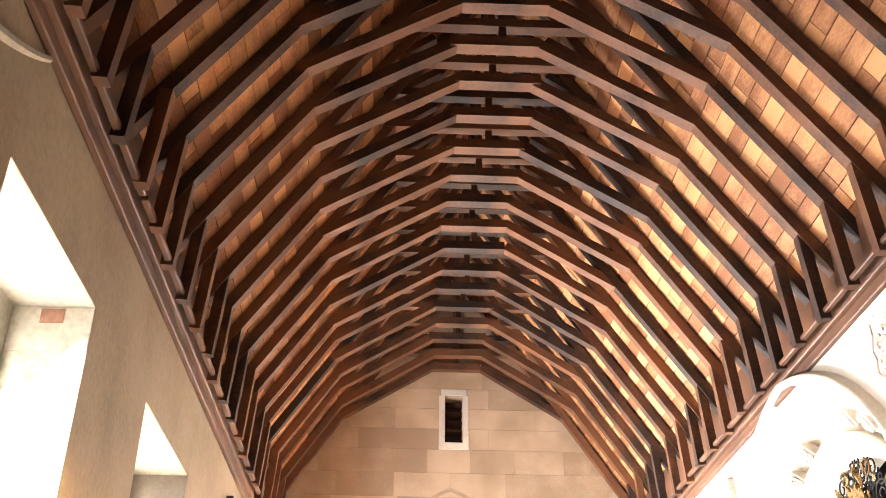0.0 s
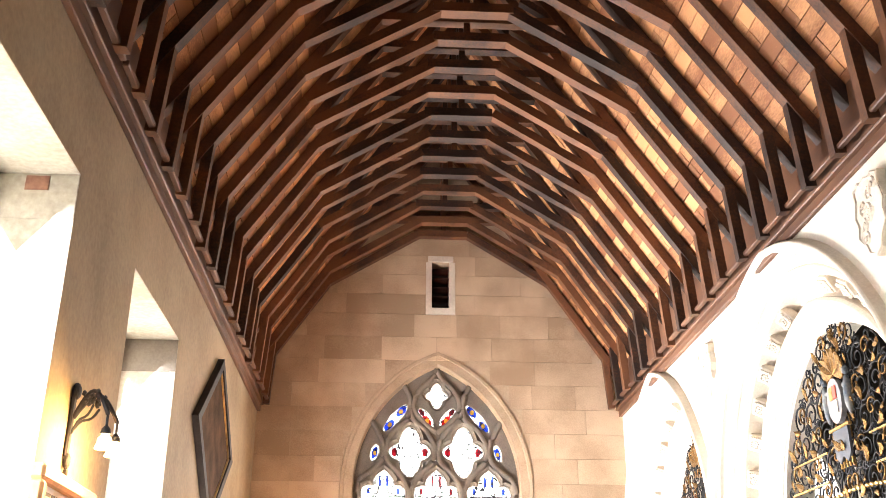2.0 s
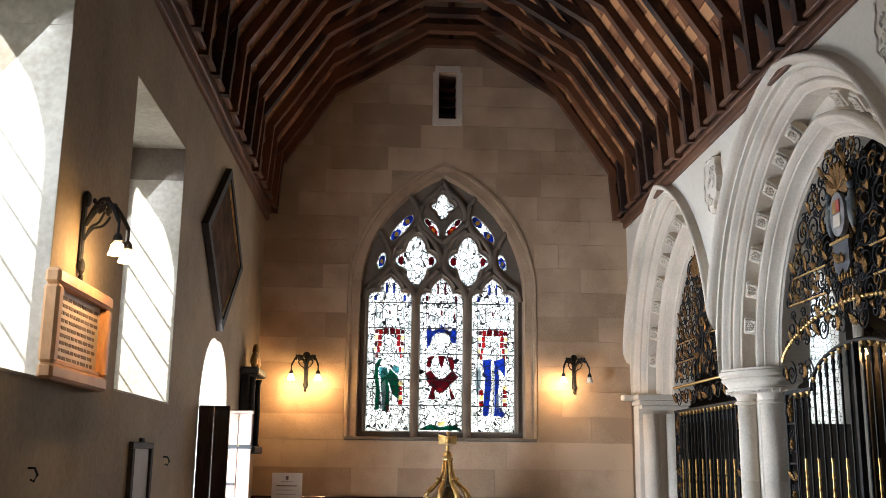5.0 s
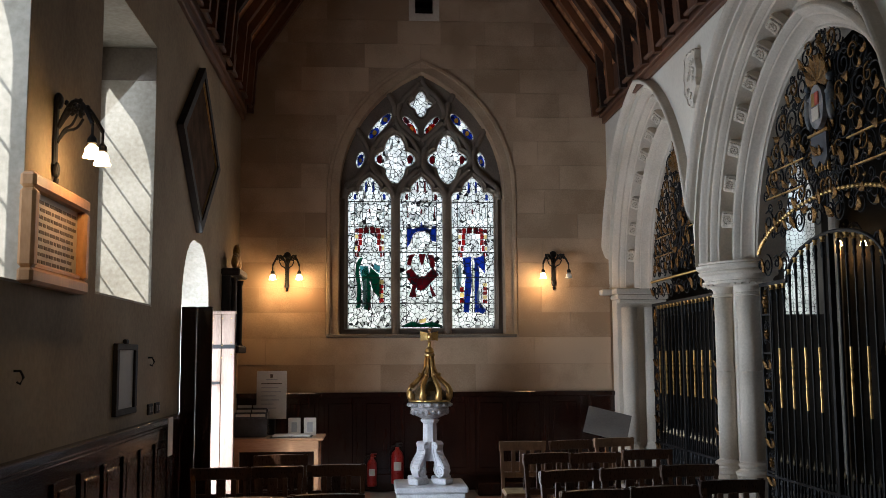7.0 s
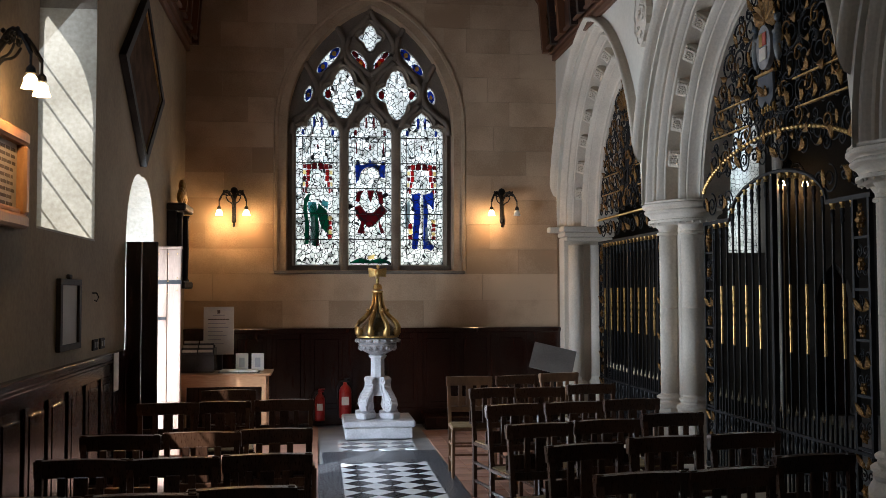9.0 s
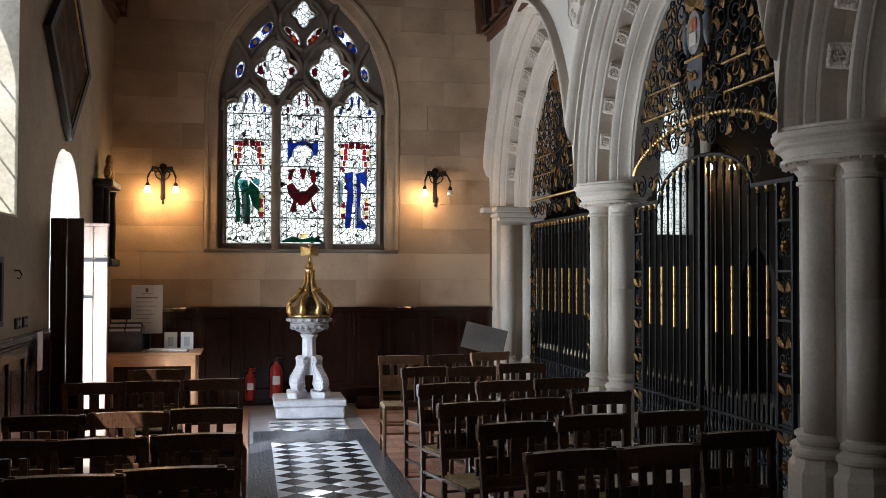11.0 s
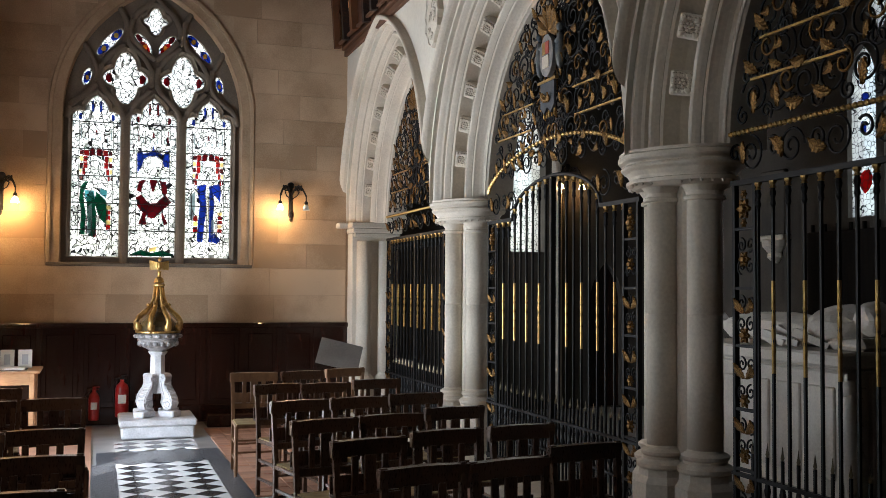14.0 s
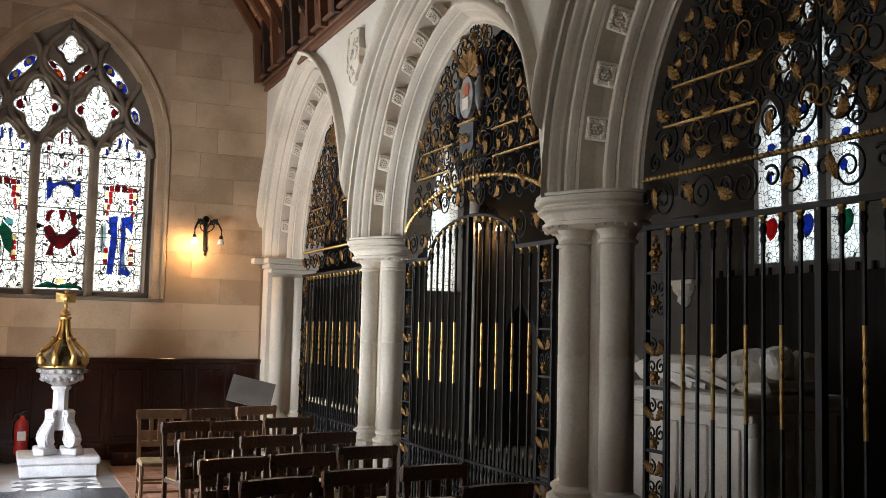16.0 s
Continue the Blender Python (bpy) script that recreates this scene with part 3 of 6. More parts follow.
# coloured pieces of the three lights, plain shapes
def blob(c, z, hw, hh, seed, n=9):
    r = random.Random(seed)
    return [(c + hw * math.cos(2 * math.pi * k / n) * r.uniform(0.75, 1.1), z + hh * math.sin(2 * math.pi * k / n) * r.uniform(0.8, 1.1)) for k in range(n)]


DARKRED = glass("deep_red_glass", (0.18, 0.01, 0.02), 13.0, 0.3)
TEALGLASS = glass("teal_glass", (0.16, 0.42, 0.46), 13.0, 0.3)
UNIT = 0.0031  # metres to one unit of the glazier's drawing


def on_glass(c, pts):
    return [(c + u * UNIT, 1.975 + v * UNIT) for u, v in pts]


def cut(c, material, *pts):
    pane(on_glass(c, pts), material, 0.214, "glass_piece")


def stack(c, u0, u1, v0, v1, n, first=REDGLASS):
    """A column of small red and straw quarries."""
    step = (v1 - v0) / n
    for k in range(n):
        m = first if k % 3 != 1 else STRAWGLASS
        cut(c, m, (u0 + k % 2 * 2, v0 + step * k + 1), (u1, v0 + step * k + 2), (u1 - k % 2 * 2, v0 + step * (k + 1) - 1), (u0, v0 + step * (k + 1) - 2))


def came(c, *pts):
    bm = bmesh.new()
    tube(bm, [Vector((x, YE + 0.211, z)) for x, z in on_glass(c, pts)], 0.0042)
    part("lead_came", bm, IRON, great)


def ring(u, v, r, a0=0, a1=360, n=16):
    return [(u + r * math.cos(radians(a0 + (a1 - a0) * k / n)), v + r * math.sin(radians(a0 + (a1 - a0) * k / n))) for k in range(n + 1)]


A, B, C = LC
# red hangings behind the two standing figures, in squared pieces with straw ones between
for c in (A, C):
    for s in (-1, 1):
        for k in range(5):
            v = 288 + 24 * k
            inner = (44, 38, 30, 31, 26)[k]
            half = (inner + 60) / 2
            cut(c, REDGLASS, (s * inner, v), (s * half, v), (s * half, v + 22), (s * inner, v + 22))
            cut(c, STRAWGLASS if k % 2 else DARKRED, (s * (half + 2), v + 3), (s * 59, v + 3), (s * 59, v + 19), (s * (half + 2), v + 19))
        cut(c, DARKRED, (s * 3, 386), (s * 24, 384), (s * 24, 406), (s * 12, 416), (s * 3, 408))
# draped figure in green before a red hanging
stack(A, 40, 57, 100, 195, 5)
cut(A, GREENGLASS, (-55, 262), (-38, 285), (-26, 284), (-44, 240), (-40, 205), (-32, 150), (-36, 80), (-53, 80), (-50, 170), (-58, 212))
cut(A, GREENGLASS, (4, 246), (38, 215), (50, 160), (44, 120), (16, 145), (-4, 208))
cut(A, TEALGLASS, (20, 262), (44, 250), (40, 220), (14, 240))
cut(A, TEALGLASS, (-40, 250), (-6, 250), (0, 214), (-34, 208))
cut(A, GREYGLASS, (-24, 190), (-12, 200), (-8, 120), (-14, 82), (-28, 84))
cut(A, MAROONGLASS, (-8, 100), (6, 102), (4, 70), (-6, 72))
cut(A, GREENGLASS, (-30, 235), (-8, 246), (0, 200), (6, 122), (-3, 70), (-20, 75), (-28, 150))
came(A, *ring(-4, 345, 22, -40, 220))
came(A, (-24, 335), (-52, 290), (-55, 262), (-40, 250))
came(A, (16, 332), (36, 296), (62, 270), (58, 236), (34, 206))
came(A, (-30, 150), (-28, 84), (-46, 50), (-24, 52), (-12, 90), (-10, 140), (8, 155))
came(A, (16, 155), (12, 90), (34, 44), (20, 44), (4, 84))
came(A, (-30, 300), (-8, 272), (24, 282), (40, 262))
# seated figure in deep red under a blue canopy
cut(B, BLUEGLASS, (-58, 325), (-60, 405), (-48, 420), (-38, 402), (-6, 410), (0, 434), (7, 410), (40, 402), (52, 420), (62, 400), (60, 350), *ring(0, 355, 41, 0, 180, 12))
came(B, *ring(0, 355, 38))
cut(B, MAROONGLASS, (-62, 230), (-40, 242), (-14, 206), (14, 210), (48, 244), (72, 214), (46, 190), (20, 160), (10, 186), (-10, 180), (-26, 150), (-20, 124), (-52, 124), (-36, 170), (-56, 195))
cut(B, MAROONGLASS, (26, 296), (50, 295), (56, 250), (44, 234), (34, 262))
cut(B, DARKRED, (-60, 258), (-50, 295), (-24, 300), (-36, 280), (-44, 250))
cut(B, DARKRED, (-12, 300), (18, 300), (10, 268), (2, 250), (-6, 268))
cut(B, MAROONGLASS, (-38, 222), (-14, 200), (14, 204), (40, 226), (30, 176), (10, 150), (-14, 152), (-30, 178))
cut(B, DARKRED, (34, 182), (48, 152), (60, 128), (44, 124), (36, 150))
came(B, *ring(-22, 276, 17, 20, 340))
came(B, (-44, 250), (-20, 226), (6, 222), (34, 240), (36, 270), (14, 300))
came(B, (-20, 124), (-2, 130), (6, 160), (12, 128), (34, 122))
came(B, (-84, 104), (-40, 98), (10, 106), (84, 100))
cut(B, GREENGLASS, (-82, 6), (-40, 26), (0, 14), (40, 24), (82, 10), (82, 2), (-82, 2))
cut(B, STRAWGLASS, (-12, 30), (20, 40), (16, 22), (-6, 18))
# knight in blue before a red hanging
stack(C, -55, -38, 100, 165, 3)
stack(C, 40, 57, 98, 182, 5)
cut(C, BLUEGLASS, (-42, 285), (-6, 290), (-8, 250), (-5, 190), (-12, 120), (-18, 60), (-40, 64), (-35, 150), (-30, 210), (-38, 250))
cut(C, BLUEGLASS, (4, 282), (46, 295), (52, 258), (48, 220), (30, 248), (8, 258))
cut(C, BLUEGLASS, (28, 100), (52, 70), (40, 54), (26, 60))
cut(C, GREYGLASS, (14, 150), (28, 150), (24, 90), (14, 88))
cut(C, BLUEGLASS, (7, 270), (24, 246), (26, 200), (22, 150), (27, 64), (7, 60))
cut(C, GREYGLASS, (-70, 240), (-50, 262), (-46, 200), (-56, 140), (-70, 160))
came(C, *ring(4, 338, 21, -50, 230))
came(C, (-2, 270), (-3, 60), (4, 60), (4, 270))
came(C, (-20, 230), (20, 236))
came(C, (-42, 285), (-66, 250), (-58, 180), (-36, 150))
came(C, (46, 295), (60, 240), (50, 180), (34, 150), (36, 90), (50, 62))
# pale canopy work over each figure
for c, tint in ((A, BLUEGLASS), (B, MAROONGLASS), (C, BLUEGLASS)):
    for s in (-1, 1):
        cut(c, tint, (s * 10, 555), (s * 19, 555), (s * 19, 595), (s * 12, 600))
        cut(c, tint, (s * 54, 522), (s * 66, 526), (s * 64, 545), (s * 54, 548))
        cut(c, GREYGLASS if tint is BLUEGLASS else DARKRED, (s * 52, 448), (s * 57, 448), (s * 57, 492), (s * 54, 494))
        came(c, (s * 82, 405), (s * 66, 424), (s * 52, 402), (s * 40, 420), (s * 24, 402), (s * 10, 424), (0, 408))
        came(c, (s * 30, 440), (s * 30, 500), (s * 22, 530), (s * 4, 600))
        came(c, (s * 62, 20), (s * 62, 520))
        for k in range(7):
            came(c, (s * 62, 60 + 52 * k), (s * 85, 64 + 52 * k))
    cut(c, DARKRED, (-5, 466), (5, 466), (2, 486), (-2, 486))
    for k in range(4):
        cut(c, GREYGLASS, (-40 + 26 * k, 444), (-35 + 26 * k, 444), (-37 + 26 * k, 462), (-39 + 26 * k, 460))
    for k in range(5):
        z = 2.28 + 0.322 * k
        part("saddle_bar", boxes((c - 0.27, c + 0.27, YE + 0.19, YE + 0.20, z - 0.006, z + 0.006)), IRON, great)
for s in (-1, 1):
    for k in (-1, 1):
        pane(leaf_loop(WC + s * (0.525 - 0.075 * k), 4.55 + 0.092 * k, 0.045, 0.085, s * 0.70), BLUEGLASS, 0.217, "glass_piece")
    pane(leaf_loop(WC + s * 0.125, 4.515, 0.048, 0.085, -s * 0.62), REDGLASS, 0.217, "glass_piece")
    pane(leaf_loop(WC + s * 0.19, 4.63, 0.03, 0.05, -s * 0.62), MAROONGLASS, 0.217, "glass_piece")
    pane(leaf_loop(WC + s * 0.775, 4.11, 0.036, 0.075, s * 0.25), BLUEGLASS, 0.217, "glass_piece")
    for k in (-1, 1):
        pane(blob(WC + s * 0.335 + k * 0.19, 4.12, 0.04, 0.06, 60 + k), MAROONGLASS, 0.211, "glass_piece")
        pane(blob(WC + s * (0.525 - 0.07 * k), 4.55 + 0.085 * k, 0.03, 0.035, 64 + k), AMBERGLASS, 0.211, "glass_piece")
    pane(blob(WC + s * 0.12, 4.52, 0.028, 0.035, 66 + s), AMBERGLASS, 0.211, "glass_piece")
    pane(blob(WC + s * 0.775, 4.10, 0.022, 0.03, 68 + s), AMBERGLASS, 0.211, "glass_piece")

# slit window with a dark louvre
slit = tagged(new("window_2"), "narrow slit opening with dark slats high in the gable", "window", "", "structure")
part("back", boxes((0.64, 0.90, YE + 0.25, YE + 0.28, 5.95, 6.66)), IRON, slit)
for k in range(5):
    bm = bmesh.new()
    bar(bm, (0.655, YE + 0.16, 6.02 + 0.13 * k), (0.885, YE + 0.16, 6.02 + 0.13 * k), 0.10, 0.012, (0, 0.6, 1))
    part("slat", bm, DARKWOOD, slit)
part("surround", boxes((0.60, 0.94, YE - 0.012, YE + 0.02, 6.625, 6.71), (0.575, 0.655, YE - 0.009, YE + 0.02, 5.9, 6.622), (0.885, 0.965, YE - 0.009, YE + 0.02, 5.9, 6.622), (0.575, 0.965, YE - 0.012, YE + 0.02, 5.88, 5.977), bevel=0.006), LIMESTONE, slit)

# left windows: stone frame with arched lights and clear glass
for i, (y0, y1, z0, z1) in enumerate(WINDOWS_LEFT):
    w = tagged(new("window_%d" % (3 + i)), "deep square-headed window with stone frame and clear glass", "window", "", "structure")
    mid, hw = (y0 + y1) / 2, (y1 - y0) / 4
    loops = [rect(y0 + 0.001, y1 - 0.001, z0 + 0.001, z1 - 0.001)]
    lts = []
    for c in (mid - hw, mid + hw):
        s = hw - 0.07
        lts.append([(c - s, z0 + 0.07), (c + s, z0 + 0.07)] + [(c + u, z1 - 0.36 + v) for u, v in arch(s, 0.32, 6)])
    bm = bmesh.new()
    plate(bm, loops + lts, XL - 0.42, XL - 0.52, lambda u, v, d: (d, u, v))
    part("stone_frame", bm, REVEAL, w)
    for lp in lts:
        bm = bmesh.new()
        plate(bm, [lp], XL - 0.465, XL - 0.47, lambda u, v, d: (d, u, v))
        p = part("pane", bm, CLEAR, w)
        p.visible_shadow = False
    for c in (mid - hw, mid + hw):
        for k in range(1, 6):
            z = z0 + 0.07 + k * 0.27
            part("saddle_bar", boxes((XL - 0.46, XL - 0.452, c - hw + 0.07, c + hw - 0.07, z - 0.006, z + 0.006)), IRON, w)
    t = 0.004
    part("reveal", boxes((XL - 0.42, XL - 0.002, y0, y0 + t, z0, z1), (XL - 0.42, XL - 0.002, y1 - t, y1, z0, z1), (XL - 0.42, XL - 0.002, y0 + t, y1 - t, z1 - t, z1)), REVEAL, w)
    part("lintel_stone", boxes((XL - 0.42, XL - 0.003, y1 - t - 0.006, y1 - t, z1 - 0.26, z1 - t - 0.004)), DIM_TRACERY if i else REVEAL, w)
    if i == 0:
        part("exposed_brick", boxes((XL - 0.27, XL - 0.15, y1 - t - 0.012, y1 - t - 0.004, z1 - 0.10, z1 - 0.02)), FLOORBRICK, w)
    part("sill", boxes((XL - 0.42, XL + 0.004, y0 + t, y1 - t, z0, z0 + 0.012)), REVEAL, w)

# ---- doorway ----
# paler oak for the far leaf, lightened for the sun on it
DOORWOOD = noise_mat("sunlit_door_oak", (0.13, 0.08, 0.052), (0.29, 0.20, 0.145), 3, 0.6, 0.3, 40, (3, 3, 0.5))
doorway = tagged(new("door_1"), "open arched doorway with inward opened oak leaves", "door", "", "structure")
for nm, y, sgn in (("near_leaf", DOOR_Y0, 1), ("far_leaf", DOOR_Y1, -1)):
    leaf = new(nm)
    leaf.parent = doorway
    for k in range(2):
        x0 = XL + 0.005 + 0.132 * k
        # near leaf takes the dark wood: its unlit face is painted in
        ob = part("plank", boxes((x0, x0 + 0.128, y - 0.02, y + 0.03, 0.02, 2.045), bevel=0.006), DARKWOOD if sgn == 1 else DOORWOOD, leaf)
    if sgn == -1:
        part("strap", boxes((XL + 0.005, XL + 0.268, y - 0.024, y - 0.019, 1.70, 1.74)), IRON, leaf)
        part("top_cap", boxes((XL, XL + 0.275, y - 0.03, y + 0.04, 2.045, 2.075), bevel=0.006), DOORWOOD, leaf)
        part("handle", boxes((XL + 0.03, XL + 0.13, y - 0.08, y - 0.05, 1.35, 1.375), (XL + 0.03, XL + 0.05, y - 0.06, y - 0.02, 1.34, 1.385), bevel=0.004), IRON, leaf)
        for r in range(4):
            for c in range(3):
                if r in (0, 2, 3):
                    bm = bmesh.new()
                    ball(bm, (XL + 0.05 + 0.09 * c, y - 0.024, 2.0 - 0.12 * r - 0.03 * (c % 2) * (r > 1)), 0.008, (1, 1, 1), 1)
                    part("stud", bm, GOLD, leaf)
bm = bmesh.new()
jl = [(DOOR_Y0, 0.02)] + [(door_c - u, DOOR_Z + v) for u, v in arch(door_s, 0.62, 8)] + [(DOOR_Y1, 0.02)]
ji = [(door_c + (y - door_c) * 0.995, z - 0.004) for y, z in jl]
for i in range(len(jl) - 1):
    bm.faces.new([bm.verts.new(p) for p in ((XL - 0.004, *ji[i]), (XL - 0.004, *ji[i + 1]), (XL - 0.575, *ji[i + 1]), (XL - 0.575, *ji[i]))])
part("reveal", bm, REVEAL, doorway)
part("threshold", boxes((XL - 0.6, XL - 0.002, DOOR_Y0, DOOR_Y1, -0.01, 0.018)), GREYSTONE, doorway)
bm = boxes((-9, XL - 0.585, YB - 2, YE + 6, -0.25, -0.03))
setting("ground", bm, noise_mat("pale_paving", (0.45, 0.42, 0.36), (0.6, 0.56, 0.5), 2, 0.9, 0.2), "pale sunlit paving outside the doorway", "ground")

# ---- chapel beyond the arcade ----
# stone set near black: the chapel's gloom is put into its colour
CHSTONE = noise_mat("gloom_chapel_stone", (0.034, 0.028, 0.022), (0.075, 0.063, 0.05), 1.6, 0.9, 0.2, 40)
CXW = 7.5


def pointed(c, z0, s, zs, h, n=8):
    return [(c - s, z0), (c + s, z0)] + [(c + u, zs + v) for u, v in arch(s, h, n)]


lan = pointed(5.62, 2.12, 0.26, 3.55, 0.66)
dr = pointed(6.81, 0.0, 0.25, 1.45, 0.55)
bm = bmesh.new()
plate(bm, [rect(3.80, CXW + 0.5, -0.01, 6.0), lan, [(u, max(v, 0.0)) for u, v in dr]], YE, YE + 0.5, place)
setting("chapel_wall_west", bm, CHSTONE, "grey stone end wall of the side chapel, darkened for its shade", "wall")
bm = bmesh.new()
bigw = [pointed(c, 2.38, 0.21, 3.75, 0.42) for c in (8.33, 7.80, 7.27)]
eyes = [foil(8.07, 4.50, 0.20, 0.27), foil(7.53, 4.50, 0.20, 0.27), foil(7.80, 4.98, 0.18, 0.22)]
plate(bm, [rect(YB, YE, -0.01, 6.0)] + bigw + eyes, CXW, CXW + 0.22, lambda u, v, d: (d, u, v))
setting("chapel_wall_south", bm, CHSTONE, "grey stone side wall with traceried window, darkened for its shade", "wall")
# unseen wall, added to close the gap where sun fell into the chapel
setting("sun_stop_wall", boxes((3.76, 3.82, YB, YE + 0.5, 5.15, 6.2)), CHSTONE, "plain unseen wall added above the arcade to keep sun out", "wall")
bm = boxes((3.80, CXW + 0.5, YB, YE + 0.5, 6.0, 6.2))
setting("chapel_ceiling", bm, DARKWOOD, "dark timber ceiling of the side chapel", "ceiling")
cw = tagged(new("window_6"), "chapel window with three stained glass lights", "window", "", "structure")
for lp in bigw + eyes:
    bm = bmesh.new()
    plate(bm, [lp], CXW + 0.06, CXW + 0.066, lambda u, v, d: (d, u, v))
    part("pane", bm, QUARRY, cw).visible_shadow = False
for c, mat in ((8.33, REDGLASS), (7.80, BLUEGLASS), (7.27, GREENGLASS)):
    for k, (z, hh) in enumerate(((2.75, 0.13), (3.3, 0.07), (3.62, 0.05), (3.95, 0.05))):
        bm = bmesh.new()
        plate(bm, [blob(c + 0.03 * (k % 2), z, 0.10 if k == 0 else 0.06, hh, 70 + k)], CXW + 0.05, CXW + 0.056, lambda u, v, d: (d, u, v))
        part("glass_piece", bm, mat if k == 0 else BLUEGLASS, cw).visible_shadow = False
lw = tagged(new("window_7"), "narrow pointed chapel window with leaded glass", "window", "", "structure")
bm = bmesh.new()
plate(bm, [lan], YE + 0.2, YE + 0.206, place)
part("pane", bm, QUARRY, lw).visible_shadow = False
bm = bmesh.new()
lathe(bm, [(0.07, 0.0), (0.07, 4.4)], 6.02, YE - 0.06, 14)
part("wall_shaft", bm, LIMESTONE, lw)
d2 = tagged(new("door_2"), "dark pointed doorway in the chapel end wall", "door", "", "structure")
bm = bmesh.new()
plate(bm, [dr], YE + 0.12, YE + 0.18, place)
part("leaf", bm, DARKWOOD, d2)
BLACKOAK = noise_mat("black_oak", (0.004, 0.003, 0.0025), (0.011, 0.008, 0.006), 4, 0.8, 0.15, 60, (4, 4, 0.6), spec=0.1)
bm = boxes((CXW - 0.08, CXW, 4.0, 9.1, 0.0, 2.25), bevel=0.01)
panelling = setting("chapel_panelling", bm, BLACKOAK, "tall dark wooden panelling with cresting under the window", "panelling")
bm = bmesh.new()
bar(bm, (CXW - 0.04, 0, 2.24), (CXW - 0.04, 0, 2.33), 0.03, 0.03, (0, 1, 0))
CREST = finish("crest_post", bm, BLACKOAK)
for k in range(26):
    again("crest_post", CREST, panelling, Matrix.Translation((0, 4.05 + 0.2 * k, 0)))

tab = thing("wall_tablet", "small carved stone wall tablet with scrolled bracket", "tablet")
part("tablet", boxes((CXW - 0.06, CXW, 9.5, 9.95, 2.25, 3.0), bevel=0.015), CHSTONE, tab)
part("shelf", boxes((CXW - 0.14, CXW, 9.45, 10.0, 2.19, 2.25), bevel=0.015), LIMESTONE, tab)
bm = bmesh.new()
lathe(bm, [(0.16, 2.19), (0.15, 2.12), (0.09, 2.05), (0.10, 2.0), (0.03, 1.93)], CXW - 0.02, 9.72, 16)
part("bracket", bm, LIMESTONE, tab)

# ---- tomb ----
MARBLE = noise_mat("tomb_marble", (0.42, 0.365, 0.30), (0.62, 0.555, 0.475), 2.5, 0.5, 0.15)
TOMB_X = 0.46
tomb = thing("tomb_chest", "pale marble tomb chest with carved panels and moulded slab", "tomb")
part("chest", boxes((4.66, 5.54, 5.84, 8.0, 0.12, 1.06), bevel=0.01), MARBLE, tomb)
part("plinth", boxes((4.56, 5.64, 5.74, 8.1, 0.0, 0.14), bevel=0.02), MARBLE, tomb)
part("slab", boxes((4.6, 5.6, 5.78, 8.06, 1.06, 1.17), (4.63, 5.57, 5.81, 8.03, 1.02, 1.06), bevel=0.02), MARBLE, tomb)
for k in range(4):
    x = 4.68 + 0.22 * k
    part("pilaster", boxes((x, x + 0.05, 5.80, 5.85, 0.14, 1.03), bevel=0.008), MARBLE, tomb)
    if k < 3:
        bm = boxes((x + 0.07, x + 0.20, 5.825, 5.85, 0.25, 0.92), bevel=0.01)
        for j in range(3):
            ball(bm, (x + 0.135, 5.825, 0.40 + 0.19 * j), 0.05, (0.9, 0.45, 1.5), 2)
        part("carved_panel", bm, MARBLE, tomb)
for k in range(6):
    y = 5.9 + 0.38 * k
    part("side_panel", boxes((4.64, 4.67, y, y + 0.30, 0.25, 0.92), bevel=0.01), MARBLE, tomb)
bm = bmesh.new()
ball(bm, (4.72, 5.82, 0.55), 0.10, (0.8, 0.8, 4.2), 2)
ball(bm, (4.71, 5.82, 0.92), 0.06, (1, 1, 1.1), 2)
tagged(part("corner_statue", bm, MARBLE, None, smooth=True), "small pale carved standing figure at the tomb corner", "statue").location.x = TOMB_X
bm = bmesh.new()
r9 = random.Random(9)
ball(bm, (5.1, 7.1, 1.28), 0.30, (0.8, 2.6, 0.5), 3)
ball(bm, (5.12, 6.35, 1.33), 0.24, (1.1, 1.2, 0.75), 3)
ball(bm, (5.1, 6.02, 1.40), 0.13, (0.9, 1.1, 1.0), 3)
box(bm, 4.86, 5.42, 5.86, 6.25, 1.17, 1.27, 0.04)
box(bm, 5.32, 5.44, 5.9, 6.2, 1.17, 1.5, 0.05)
for k in range(30):
    x, y = r9.uniform(4.75, 5.4), r9.uniform(6.2, 7.8)
    bar(bm, (x, y, 1.18), (x + r9.uniform(-0.1, 0.1), y + 0.3, 1.40 - abs(x - 5.1) * 0.5), 0.05, 0.06)
for v in bm.verts:
    v.co += Vector((noise.noise(v.co * 9), noise.noise(v.co * 9 + Vector((5, 0, 0))), noise.noise(v.co * 7 + Vector((0, 3, 0))))) * 0.03
    v.co.z = max(v.co.z, 1.171)
tagged(part("recumbent_effigy", bm, MARBLE, None), "pale marble draped recumbent figure on the tomb", "statue").location.x = TOMB_X
tomb.location.x = TOMB_X

# ---- sconces ----
BULB = glow("lit_lamp_glass", (1.0, 0.62, 0.25), 14.0)
UNLIT = noise_mat("frosted_shade", (0.6, 0.58, 0.5), (0.75, 0.72, 0.65), 8, 0.3, 0.05)


